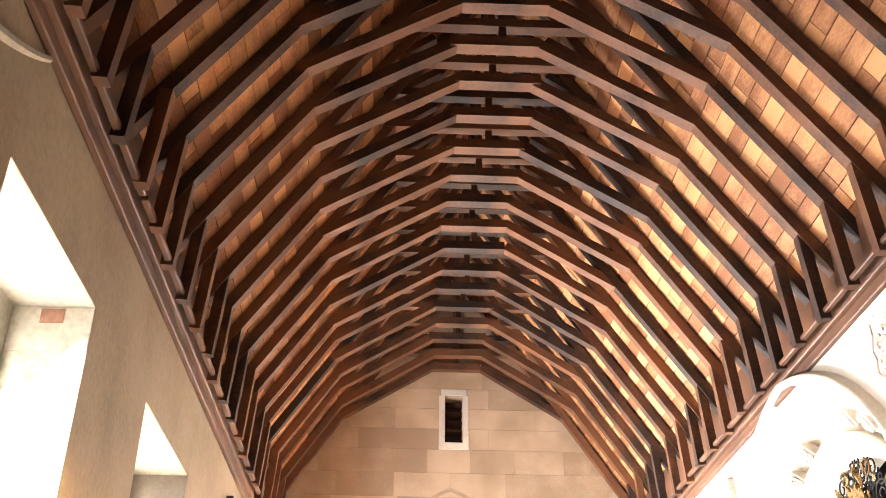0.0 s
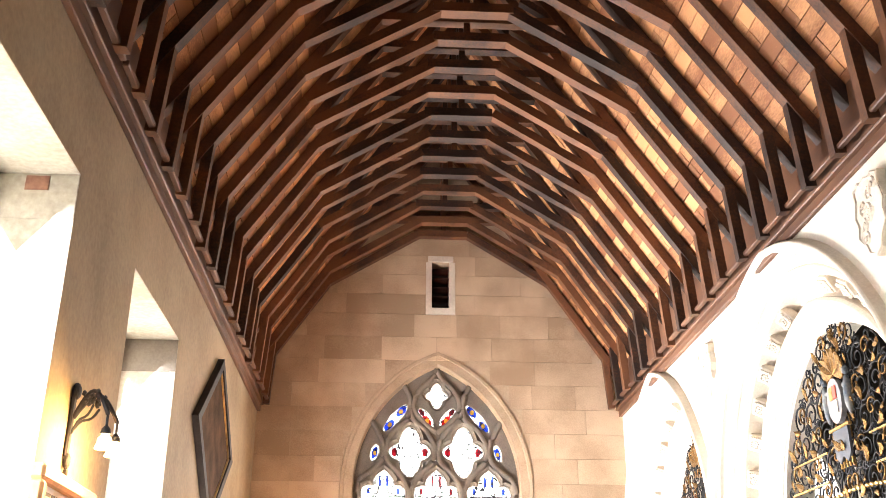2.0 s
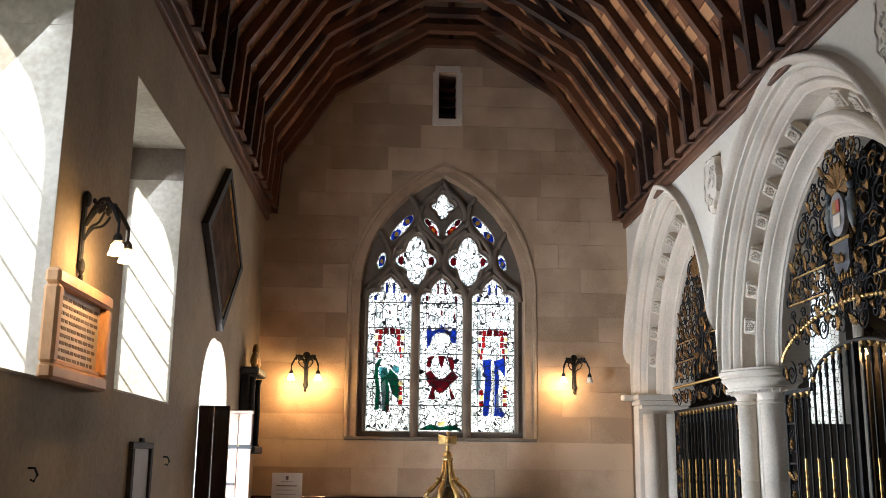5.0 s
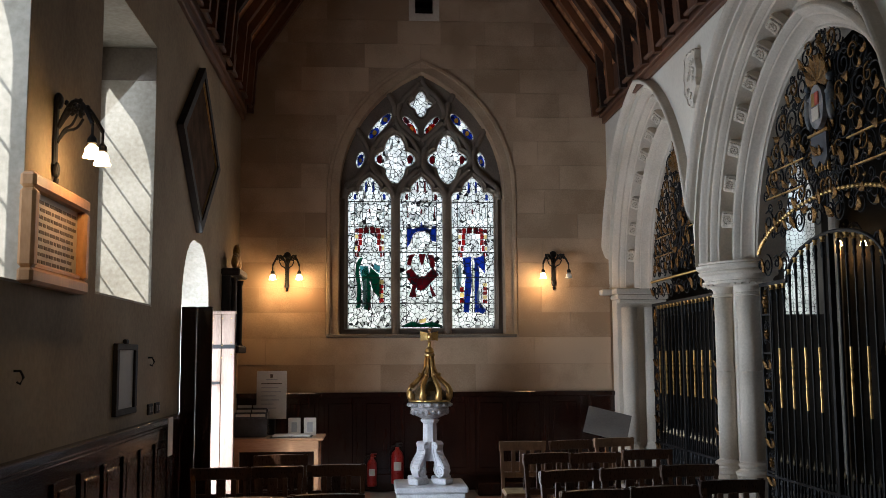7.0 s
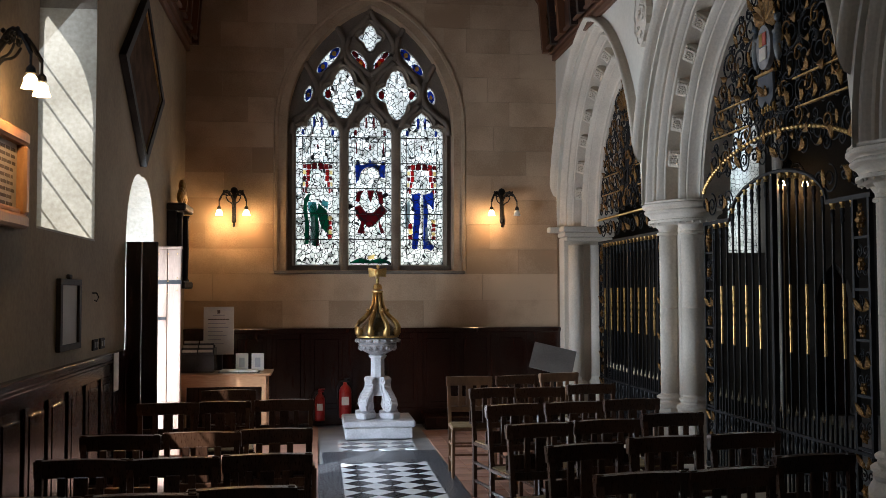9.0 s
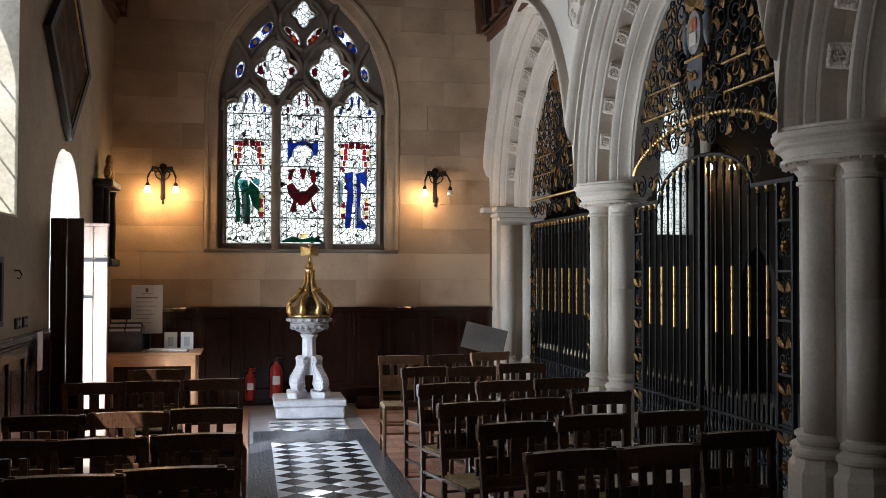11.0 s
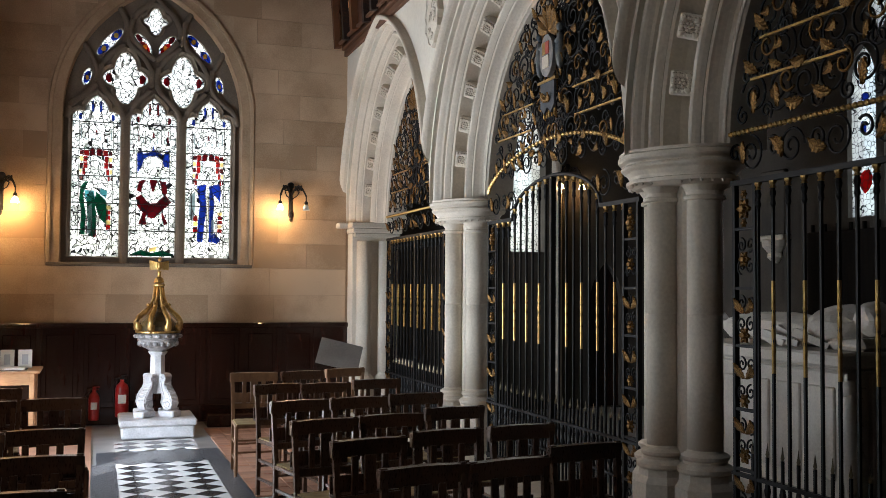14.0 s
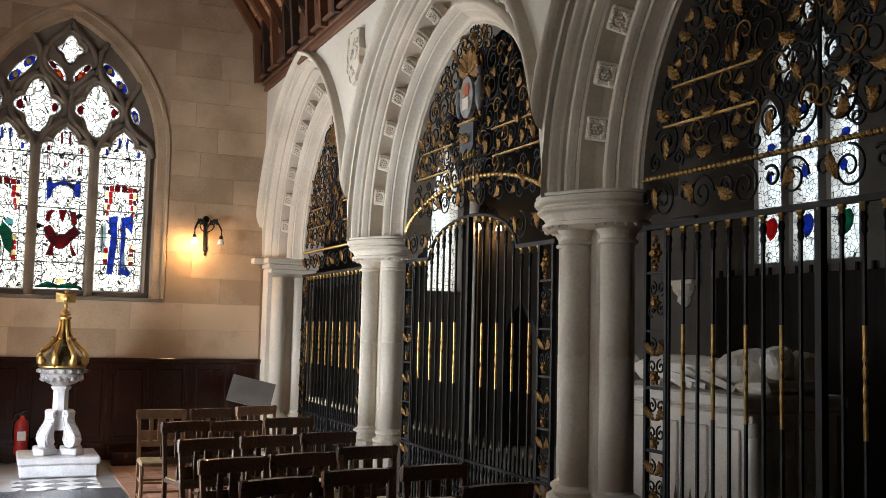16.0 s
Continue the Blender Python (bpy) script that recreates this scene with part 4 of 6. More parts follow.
def sconce(at, rz, lit, reach=0.20, watts=6.5, long=False):
    """A wrought iron wall lamp, its wall at local y = 0, reaching to -y."""
    ob = thing("wall_lamp", "black wrought iron two-armed wall lamp with tulip glass shades", "wall lamp", "wall lamps", at, rz)
    bm = bmesh.new()
    box(bm, -0.025, 0.025, -0.02, 0.0, -0.20, 0.14, 0.008)
    ball(bm, (0, -0.02, 0.14), 0.045, (1, 0.5, 1), 2)
    ball(bm, (0, -0.02, -0.22), 0.03, (1, 0.6, 1.5), 2)
    ball(bm, (0, -0.02, -0.28), 0.016, (1, 1, 2.0), 1)
    o = part("back_plate", bm, IRON)
    o.parent = ob
    for s, on in zip((-1, 1), lit):
        e = Vector((s * (0.16 if not long else 0.10), -reach, 0.0))
        bm = bmesh.new()
        pts = [Vector((0, -0.02, 0.0)).lerp(e, t) + Vector((0, 0, 0.13 * math.sin(math.pi * t))) for t in [k / 10 for k in range(11)]]
        tube(bm, pts, 0.012)
        tube(bm, [Vector((0, -0.02, -0.1)).lerp(e, 0.55 * t) + Vector((0, 0, 0.02 + 0.09 * t + 0.02 * math.sin(6 * t))) for t in [k / 8 for k in range(9)]], 0.007)
        c = pts[5] + Vector((0, 0, -0.045))
        tube(bm, [c + Vector((s * 0.03 * (1 - t) * math.cos(9 * t), 0, 0.03 * (1 - t) * math.sin(9 * t))) for t in [k / 14 for k in range(14)]], 0.010)
        for q in (0.3, 0.7):
            ball(bm, pts[int(q * 10)] + Vector((0, 0, -0.02)), 0.018, (1, 1, 1), 1)
            ball(bm, pts[int(q * 10)] + Vector((0.0, 0.012, 0.018)), 0.013, (1, 1, 1.3), 1)
        tube(bm, [e + Vector((0, 0, 0.01)), e - Vector((0, 0, 0.07))], 0.007)
        o = part("arm", bm, IRON)
        o.parent = ob
        bm = bmesh.new()
        lathe(bm, [(0.010, -0.06), (0.022, -0.075), (0.026, -0.10), (0.014, -0.105)], e.x, e.y, 10)
        o = part("lamp_holder", bm, IRON)
        o.parent = ob
        bm = bmesh.new()
        lathe(bm, [(0.014, -0.105), (0.033, -0.125), (0.036, -0.15), (0.046, -0.175), (0.036, -0.172), (0.02, -0.14)], e.x, e.y, 12)
        o = part("shade", bm, BULB if on else UNLIT, None, "lit tulip glass shade" if on else "unlit tulip glass shade")
        o.parent = ob
        if on:
            d = bpy.data.lights.new("lamp", "POINT")
            d.energy, d.color, d.shadow_soft_size = watts, (1.0, 0.60, 0.25), 0.03
            lo = new("lamp_light", d)
            lo.location = Matrix.Translation(at) @ pose(0, 0, 0, 0, 0, rz) @ (e + Vector((0, 0, -0.21)))
    return ob


sconce((-0.93, YE, 2.72), 0, (True, True))
sconce((2.38, YE, 2.74), 0, (True, False))
sconce((XL, 5.17, 2.78), 90, (True, True), 0.22, 2.5, True)

sconce((6.2, YE, 3.16), 0, (True, True), 0.14, 0.6)

# pale curved strip on the wall, in place of a nearer window's reveal arch
bm = bmesh.new()
tube(bm, [(XL + 0.004, 3.50 - 0.06 * k - 0.004 * k * k, 4.60 - 0.05 * k) for k in range(8)], 0.016, 6, 0.03)
setting("reveal_arch_strip", bm, REVEAL, "pale curved strip standing for a nearer window's reveal arch", "trim")

# ---- shields on the arcade wall ----
def shield(y, z, s):
    ob = thing("carved_shield", "pale carved stone heraldic shield on the wall", "shield", "carved shields", (XR, y, z))
    half = [(0.0, 0.27), (0.07, 0.25), (0.10, 0.27), (0.17, 0.24), (0.16, 0.16), (0.20, 0.05), (0.17, -0.02), (0.19, -0.10), (0.11, -0.17), (0.08, -0.24), (0.0, -0.27)]
    lp = half + [(-u, v) for u, v in reversed(half[1:-1])]
    bm = bmesh.new()
    plate(bm, [[(u * s, v * s) for u, v in lp]], -0.05, 0.0, lambda u, v, d: (d, u, v))
    o = part("field", bm, LIMESTONE)
    o.parent = ob
    bm = bmesh.new()
    n = len(lp)
    pts = [Vector((-0.05, u * s * 0.92, v * s * 0.94)) for u, v in lp]
    tube(bm, pts + pts[:1], 0.012, 5)
    o = part("border", bm, LIMESTONE)
    o.parent = ob
    rr = random.Random(int(y * 10))
    for k in range(9):
        bm = bmesh.new()
        c = Vector((-0.05, rr.uniform(-0.10, 0.10) * s, rr.uniform(-0.17, 0.18) * s))
        tube(bm, [c + Vector((0, 0.045 * s * (1 - t * 0.8) * math.cos(8 * t + k), 0.05 * s * (1 - t * 0.8) * math.sin(8 * t + k))) for t in [j / 12 for j in range(13)]], 0.012, 5)
        o = part("carved_curl", bm, LIMESTONE)
        o.parent = ob


shield(8.95, 4.14, 1.0)
shield(5.45, 4.18, 1.0)

# ---- wrought iron screens ----
def spiral(turns=1.7, n=30):
    return [((1 - 0.82 * k / n) * math.cos(2 * math.pi * turns * k / n), (1 - 0.82 * k / n) * math.sin(2 * math.pi * turns * k / n)) for k in range(n + 1)]


def flat_mesh(name, pts, r, material, seg=5):
    bm = bmesh.new()
    tube(bm, [(0, u, v) for u, v in pts], r, seg)
    return finish(name, bm, material, True)


SCROLL = flat_mesh("scroll", spiral(), 0.066, IRON)
SMALLSCROLL = flat_mesh("small_scroll", spiral(1.3, 20), 0.14, IRON)
GILTSCROLL = flat_mesh("gilt_scroll", spiral(1.1, 20), 0.11, OLDGILT)
SCURVE = flat_mesh("s_scroll", [(-u + 1.0, v) for u, v in reversed(spiral(1.2, 18))] + [(u - 1.0, -v) for u, v in spiral(1.2, 18)], 0.085, IRON)


def leaf_mesh():
    """A curled acanthus leaf about 1 long."""
    bm = bmesh.new()
    rows = []
    n = 9
    for k in range(n + 1):
        t = k / n
        w = 0.26 * math.sin(math.pi * min(1, t * 0.93 + 0.05)) * (1 + 0.35 * (k % 2))
        cy, cz = 0.35 * math.sin(2.2 * t), t
        rows.append([bm.verts.new((-0.05 - 0.18 * t * t, cy - w, cz)), bm.verts.new((-0.14 - 0.18 * t * t, cy, cz + 0.02)), bm.verts.new((-0.05 - 0.18 * t * t, cy + w, cz))])
    for a, b in zip(rows, rows[1:]):
        for j in range(2):
            bm.faces.new((a[j], a[j + 1], b[j + 1], b[j]))
    g = bmesh.ops.extrude_face_region(bm, geom=bm.faces[:])
    for v in g["geom"]:
        if isinstance(v, bmesh.types.BMVert):
            v.co.x += 0.05
    return finish("gilt_leaf", bm, OLDGILT)


LEAF = leaf_mesh()


def rosette_mesh():
    """A six-petalled gilt boss, one piece, domed."""
    bm = bmesh.new()
    n = 24
    rows = []
    for t, x in ((1.0, 0.1), (0.9, -0.15), (0.55, -0.05), (0.35, -0.3)):
        rows.append([bm.verts.new((x, t * (0.78 + 0.2 * math.cos(6 * 2 * math.pi * k / n)) * math.cos(2 * math.pi * k / n), t * (0.78 + 0.2 * math.cos(6 * 2 * math.pi * k / n)) * math.sin(2 * math.pi * k / n))) for k in range(n)])
    for a, b in zip(rows, rows[1:]):
        for k in range(n):
            bm.faces.new((a[k], a[(k + 1) % n], b[(k + 1) % n], b[k]))
    bm.faces.new(rows[0][::-1])
    bm.faces.new(rows[-1])
    return finish("gilt_rosette", bm, OLDGILT)


ROSETTE = rosette_mesh()
bm = bmesh.new()
box(bm, -0.0075, 0.0075, -0.0075, 0.0075, 0.12, 2.20)
lathe(bm, [(0.009, 2.05), (0.018, 2.07), (0.012, 2.10), (0.020, 2.13), (0.010, 2.16)], 0, 0, 6)
BAR = finish("bar", bm, IRON)
bm = bmesh.new()
lathe(bm, [(0.0108, 1.66), (0.0108, 1.53), (0.014, 1.52), (0.009, 1.50), (0.0125, 1.46), (0.009, 1.42), (0.0125, 1.38), (0.009, 1.34), (0.012, 1.30), (0.0105, 1.28), (0.0105, 1.17)], 0, 0, 8)
SLEEVE = finish("gilt_sleeve", bm, GOLD)
bm = bmesh.new()
lathe(bm, [(0.020, 2.155), (0.012, 2.17), (0.022, 2.185), (0.022, 2.195)], 0, 0, 6)
CAPLET = finish("gilt_cap", bm, GOLD)
bm = bmesh.new()
box(bm, -0.007, 0.007, -0.007, 0.007, 0.12, 0.72)
lathe(bm, [(0.007, 0.30), (0.022, 0.34), (0.010, 0.38), (0.024, 0.43), (0.008, 0.48), (0.020, 0.54), (0.008, 0.60)], 0, 0, 6)
DOG = finish("dog_bar", bm, IRON)
bm = bmesh.new()
lathe(bm, [(0.004, 0.71), (0.013, 0.735), (0.007, 0.755), (0.001, 0.795)], 0, 0, 4)
SPEAR = finish("spearhead", bm, noise_mat("worn_spear_iron", (0.08, 0.065, 0.045), (0.22, 0.18, 0.11), 8, 0.4, 0.1, metal=0.8))
GX = 3.50
bm = bmesh.new()
ball(bm, (0, 0, 0), 0.019, (1, 1, 1), 1)
BEAD = finish("gilt_bead", bm, GOLD)


def place_flat(y, z, s, tilt=0.0, mirror=1, x=GX):
    return Matrix.Translation((x, y, z)) @ pose(0, 0, 0, tilt, 0, 0) @ Matrix.Diagonal((s if s < 0.12 else 0.12, s * mirror, s, 1))


def inner_half(c, z):
    R, e, _ = arch_form(c)
    return max(0.0, math.sqrt(max(0.0, R * R - (z - SPRING) ** 2)) - e) if z > SPRING else R - e


def screen(c, arched, seed):
    g = thing("iron_screen", "black wrought iron screen with gilded leaves and scrolls under the arch", "screen", "arcade screens")
    rr = random.Random(seed)
    H = 1.21 if c > 9 else 1.395
    # bars
    n = int(2 * (H - 0.24) / 0.1225)
    for k in range(n + 1):
        y = c - (H - 0.24) + 2 * (H - 0.24) * k / n
        up = 0.0
        if arched and abs(y - c) < 0.82:
            up = 0.30 * math.sqrt(max(0, 1 - ((y - c) / 0.82) ** 2))
        m = Matrix.Translation((GX, y, 0)) @ Matrix.Diagonal((1, 1, (2.20 + up) / 2.20, 1)) if up else Matrix.Translation((GX, y, 0))
        again("bar", BAR, g, m)
        again("gilt_cap", CAPLET, g, Matrix.Translation((GX, y, up)))
        if k % 2 == 1:
            again("gilt_sleeve", SLEEVE, g, Matrix.Translation((GX, y, 0)))
        again("dog_bar", DOG, g, Matrix.Translation((GX, y + 0.06, 0)))
        again("spearhead", SPEAR, g, Matrix.Translation((GX, y + 0.06, 0)))
    # rails
    for z0, z1 in ((0.10, 0.135), (0.58, 0.60), (0.33, 0.345)):
        part("rail", boxes((GX - 0.014, GX + 0.014, c - H, c + H, z0, z1)), IRON, g)
    part("meeting_stile", boxes((GX - 0.02, GX + 0.02, c - 0.02, c + 0.02, 0.05, 2.2 + (0.3 if arched else 0.0))), IRON, g)
    if arched:
        for s in (-1, 1):
            part("rail", boxes((GX - 0.016, GX + 0.016, c + s * 0.82, c + s * H, 2.195, 2.225)), IRON, g)
        bm = bmesh.new()
        tube(bm, [(GX, c + 0.82 * math.cos(math.pi * k / 24), 2.21 + 0.30 * math.sin(math.pi * k / 24)) for k in range(25)], 0.016)
        part("arched_rail", bm, IRON, g)
        for k in range(61):
            a = math.pi * k / 60
            again("gilt_bead", BEAD, g, Matrix.Translation((GX - 0.01, c + 1.38 * math.cos(a), 2.49 + 0.32 * math.sin(a) ** 1.4)) @ Matrix.Diagonal((1, 1.5, 1, 1)))
    else:
        part("rail", boxes((GX - 0.016, GX + 0.016, c - H, c + H, 2.195, 2.225)), IRON, g)
        for k in range(70):
            again("gilt_bead", BEAD, g, Matrix.Translation((GX - 0.008, c - H + 2 * H * k / 69, 2.49)) @ Matrix.Diagonal((0.9, 1.1, 0.9, 1)))
        part("rail", boxes((GX - 0.004, GX + 0.012, c - H, c + H, 2.48, 2.50)), IRON, g)
    # side panels
    for s in (-1, 1):
        a, b = c + s * (H - 0.03), c + s * (H - 0.22)
        for y in (a, b):
            part("stile", boxes((GX - 0.015, GX + 0.015, y - 0.012, y + 0.012, 0.05, 2.21)), IRON, g)
        mid = (a + b) / 2
        for z in (0.62, 0.95, 1.30, 1.62, 1.95):
            part("cross_bar", boxes((GX - 0.012, GX + 0.012, min(a, b), max(a, b), z - 0.008, z + 0.008)), IRON, g)
        for k, z in enumerate((0.25, 0.45, 0.75, 0.86, 1.05, 1.20, 1.42, 1.54, 1.74, 1.86)):
            for q in (-1, 1):
                again("small_scroll", SMALLSCROLL, g, place_flat(mid + q * 0.04, z, 0.042, 90 if k % 2 else -90, q))
        for z, sc in ((2.06, 0.065), (1.78, 0.05), (1.36, 0.05), (1.0, 0.045), (0.70, 0.05), (0.36, 0.05)):
            again("gilt_rosette", ROSETTE, g, place_flat(mid, z, sc, 0, 1, GX - 0.012))
        for z in (2.14, 1.98):
            again("gilt_cap", ROSETTE, g, place_flat(mid, z, 0.03, 0, 1, GX - 0.012))
        for z in (1.48, 1.12, 0.82, 0.5):
            for q in (-1, 1):
                again("gilt_leaf", LEAF, g, place_flat(mid + q * 0.01, z, 0.10, -20 * q, q, GX - 0.006))
    # frieze between rail and rope
    for k in range(8):
        y = c - (H - 0.18) + (H - 0.18) / 3.5 * k
        zz = 2.36
        if arched:
            d = abs(y - c)
            if d < 0.55:
                zz = 2.66
        again("scroll", SCROLL, g, place_flat(y, zz, 0.105, 90 * (k % 2), 1 if k % 2 else -1))
        again("small_scroll", SMALLSCROLL, g, place_flat(y + 0.15, zz + 0.02, 0.06, 45, -1 if k % 2 else 1))
        again("gilt_leaf", LEAF, g, place_flat(y + 0.06, zz - 0.05, 0.12, rr.uniform(-50, 50), 1 if k % 2 else -1, GX - 0.01))
    # overthrow
    base = 2.56 if not arched else 2.72
    z = base
    tier = 0
    while z < 3.85:
        w = inner_half(c, z + 0.12) - 0.12
        if w < 0.12:
            break
        cnt = max(1, round(w / 0.21))
        for s in (-1, 1):
            for k in range(cnt):
                y = c + s * (w * (k + 0.55) / cnt)
                if arched and abs(y - c) > 0.55 and tier == 0:
                    zz = z - 0.12
                else:
                    zz = z
                r0 = min(0.125, 0.56 * w / cnt)
                again("scroll", SCROLL, g, place_flat(y, zz + 0.12, r0, rr.uniform(0, 360), s if (k + tier) % 2 else -s))
                again("small_scroll", SMALLSCROLL, g, place_flat(y + s * 0.11, zz + 0.02, 0.055, rr.uniform(0, 360), -s))
                again("small_scroll", SMALLSCROLL, g, place_flat(y - s * 0.05, zz + 0.24, 0.05, rr.uniform(0, 360), s))
                tilt = s * rr.uniform(-75, 60)
                again("gilt_leaf", LEAF, g, place_flat(y, zz + 0.02, rr.uniform(0.08, 0.125), tilt, s, GX - 0.012))
                if k % 2 == 0:
                    again("gilt_leaf", LEAF, g, place_flat(y + s * 0.06, zz + 0.12, rr.uniform(0.06, 0.11), tilt + 80, -s, GX - 0.012))
                if (k + tier) % 2 == 0:
                    again("gilt_scroll", GILTSCROLL, g, place_flat(y - s * 0.08, zz + 0.16, 0.075, rr.uniform(0, 360), s, GX - 0.008))
                if k == 0:
                    again("s_scroll", SCURVE, g, place_flat(y + s * 0.03, zz + 0.10, 0.075, rr.uniform(30, 140), s))
        if tier in (1, 2):
            for s in (-1, 1):
                y0, y1 = c + s * w * 0.35, c + s * w * 0.98
                part("gilt_bar", boxes((GX - 0.014, GX + 0.01, min(y0, y1), max(y0, y1), z - 0.013, z)), GOLD, g)
        z += 0.215
        tier += 1
    bm = bmesh.new()
    lathe(bm, [(0.012, base), (0.012, 3.98)], GX, c, 6)
    part("centre_rod", bm, IRON, g)
    # crest
    for k in range(7):
        again("gilt_leaf", LEAF, g, place_flat(c, 3.66, 0.20, -60 + 20 * k, 1 if k % 2 else -1, GX - 0.03))
    again("gilt_rosette", ROSETTE, g, place_flat(c, 3.98, 0.055, 0, 1, GX - 0.01))
    if arched:
        oval = [(0.125 * math.cos(2 * math.pi * k / 20), 0.17 * math.sin(2 * math.pi * k / 20)) for k in range(20)]
        bm = bmesh.new()
        plate(bm, [[(c + u, 3.46 + v) for u, v in oval]], GX - 0.06, GX - 0.02, lambda u, v, d: (d, u, v))
        part("crest_oval", bm, noise_mat("painted_grey", (0.12, 0.12, 0.13), (0.30, 0.28, 0.26), 12, 0.6, 0.1), g, "painted oval crest")
        for mat, y0, y1, z0, z1 in (("red", -0.06, 0.0, 3.47, 3.57), ("gold", 0.0, 0.06, 3.47, 3.57), ("white", -0.06, 0.06, 3.36, 3.46)):
            mm = {"red": noise_mat("painted_red", (0.35, 0.05, 0.03), (0.5, 0.1, 0.06), 9, 0.6, 0.1), "gold": GOLD, "white": LIMESTONE}[mat]
            part("crest_quarter", boxes((GX - 0.07, GX - 0.058, c + y0, c + y1, z0, z1), bevel=0.004), mm, g)
        for s in (-1, 1):
            bm = bmesh.new()
            ball(bm, (GX - 0.03, c + s * 0.19, 3.47), 0.045, (0.8, 0.9, 3.4), 2)
            ball(bm, (GX - 0.035, c + s * 0.16, 3.55), 0.022, (0.9, 2.2, 1.0), 2)
            ball(bm, (GX - 0.03, c + s * 0.19, 3.65), 0.03, (1, 1, 1.2), 2)
            part("crest_supporter", bm, noise_mat("pale_blue_paint", (0.04, 0.055, 0.07), (0.19, 0.185, 0.17), 8, 0.6, 0.1), g, smooth=True)
        ban = [(-0.13, 3.25), (-0.13, 3.06), (-0.065, 3.0), (0.0, 3.05), (0.065, 3.0), (0.13, 3.06), (0.13, 3.25)]
        bm = bmesh.new()
        plate(bm, [[(c + u, v) for u, v in ban]], GX - 0.05, GX - 0.03, lambda u, v, d: (d, u, v))
        part("banner", bm, noise_mat("slate_blue_paint", (0.03, 0.035, 0.045), (0.075, 0.08, 0.09), 9, 0.6, 0.1), g, "slate blue painted banner")
        part("banner_rod", boxes((GX - 0.06, GX - 0.03, c - 0.17, c + 0.17, 3.25, 3.27)), GOLD, g)
        again("gilt_leaf", LEAF, g, place_flat(c - 0.02, 3.09, 0.12, -30, 1, GX - 0.055))
        again("gilt_leaf", LEAF, g, place_flat(c + 0.02, 3.09, 0.10, 35, -1, GX - 0.055))
        for k in range(5):
            again("gilt_cap", SLEEVE, g, Matrix.Translation((GX - 0.03, c - 0.1 + 0.05 * k, 2.83)) @ Matrix.Diagonal((0.8, 0.8, 0.12, 1)))
    return g


screen(ARCHES[1], True, 1)
screen(ARCHES[0], False, 2)
screen(ARCHES[2], False, 3)

# ---- wainscot ----
wains = thing("wall_panelling", "dark polished oak panelling along the plastered wall", "panelling")
part("boarding", boxes((XL, XL + 0.022, -2.0, DOOR_Y0 - 0.02, 0.0, 1.10)), DARKWOOD, wains)
part("cap_rail", boxes((XL, XL + 0.07, -2.0, DOOR_Y0 - 0.02, 1.10, 1.15), (XL, XL + 0.05, -2.0, DOOR_Y0 - 0.02, 1.07, 1.10), bevel=0.008), DARKWOOD, wains)
part("bottom_rail", boxes((XL, XL + 0.04, -2.0, DOOR_Y0 - 0.02, 0.0, 0.20), bevel=0.006), DARKWOOD, wains)
part("top_rail", boxes((XL, XL + 0.036, -2.0, DOOR_Y0 - 0.02, 0.98, 1.07), bevel=0.004), DARKWOOD, wains)
y = DOOR_Y0 - 0.10
while y > -2.0:
    part("stile", boxes((XL, XL + 0.038, y - 0.035, y + 0.035, 0.20, 0.98), bevel=0.005), DARKWOOD, wains)
    part("panel", boxes((XL, XL + 0.030, y - 0.40, y - 0.09, 0.25, 0.93), bevel=0.008), DARKWOOD, wains)
    y -= 0.49
wend = thing("gable_panelling", "dark oak panelling under the great window", "panelling")
part("boarding", boxes((XL, 3.12, YE - 0.025, YE, 0.0, 1.12)), DARKWOOD, wend)
part("cap_rail", boxes((XL, 3.12, YE - 0.07, YE, 1.12, 1.18), bevel=0.008), DARKWOOD, wend)
part("bottom_rail", boxes((XL, 3.12, YE - 0.045, YE, 0.0, 0.20), bevel=0.006), DARKWOOD, wend)
x = XL + 0.1
while x < 3.05:
    part("stile", boxes((x - 0.035, x + 0.035, YE - 0.042, YE, 0.20, 1.12), bevel=0.005), DARKWOOD, wend)
    if x + 0.45 < 3.1:
        part("panel", boxes((x + 0.08, x + 0.38, YE - 0.034, YE, 0.26, 1.05), bevel=0.008), DARKWOOD, wend)
    x += 0.46
bm = boxes((1.35, 3.05, 12.05, YE - 0.045, -0.01, 0.14), bevel=0.015)
setting("wall_step", bm, DARKWOOD, "low dark wooden step along the gable wall", "step")

# ---- things on the left wall ----
FRAMEWOOD = noise_mat("honey_pine", (0.36, 0.17, 0.06), (0.58, 0.32, 0.14), 4, 0.45, 0.15, 40, (1, 1, 0.4))
PAPER = noise_mat("cream_paper", (0.62, 0.58, 0.50), (0.74, 0.71, 0.64), 3, 0.8, 0.03)
INK = noise_mat("dark_ink", (0.10, 0.07, 0.05), (0.18, 0.13, 0.09), 8, 0.8, 0.0)
BLACK = noise_mat("black_paint", (0.012, 0.011, 0.011), (0.03, 0.028, 0.026), 6, 0.62, 0.08, spec=0.25)
pl = thing("wall_plaque", "honey-coloured wooden framed inscription board on the wall", "plaque")
y0, y1, z0, z1 = 4.69, 5.63, 1.95, 2.47
f = 0.075
for r in ((y0, y1, z1 - f, z1), (y0, y1, z0, z0 + f), (y0, y0 + f, z0 + f, z1 - f), (y1 - f, y1, z0 + f, z1 - f)):
    part("frame_bar", boxes((XL, XL + 0.075, *r), bevel=0.015), FRAMEWOOD, pl)
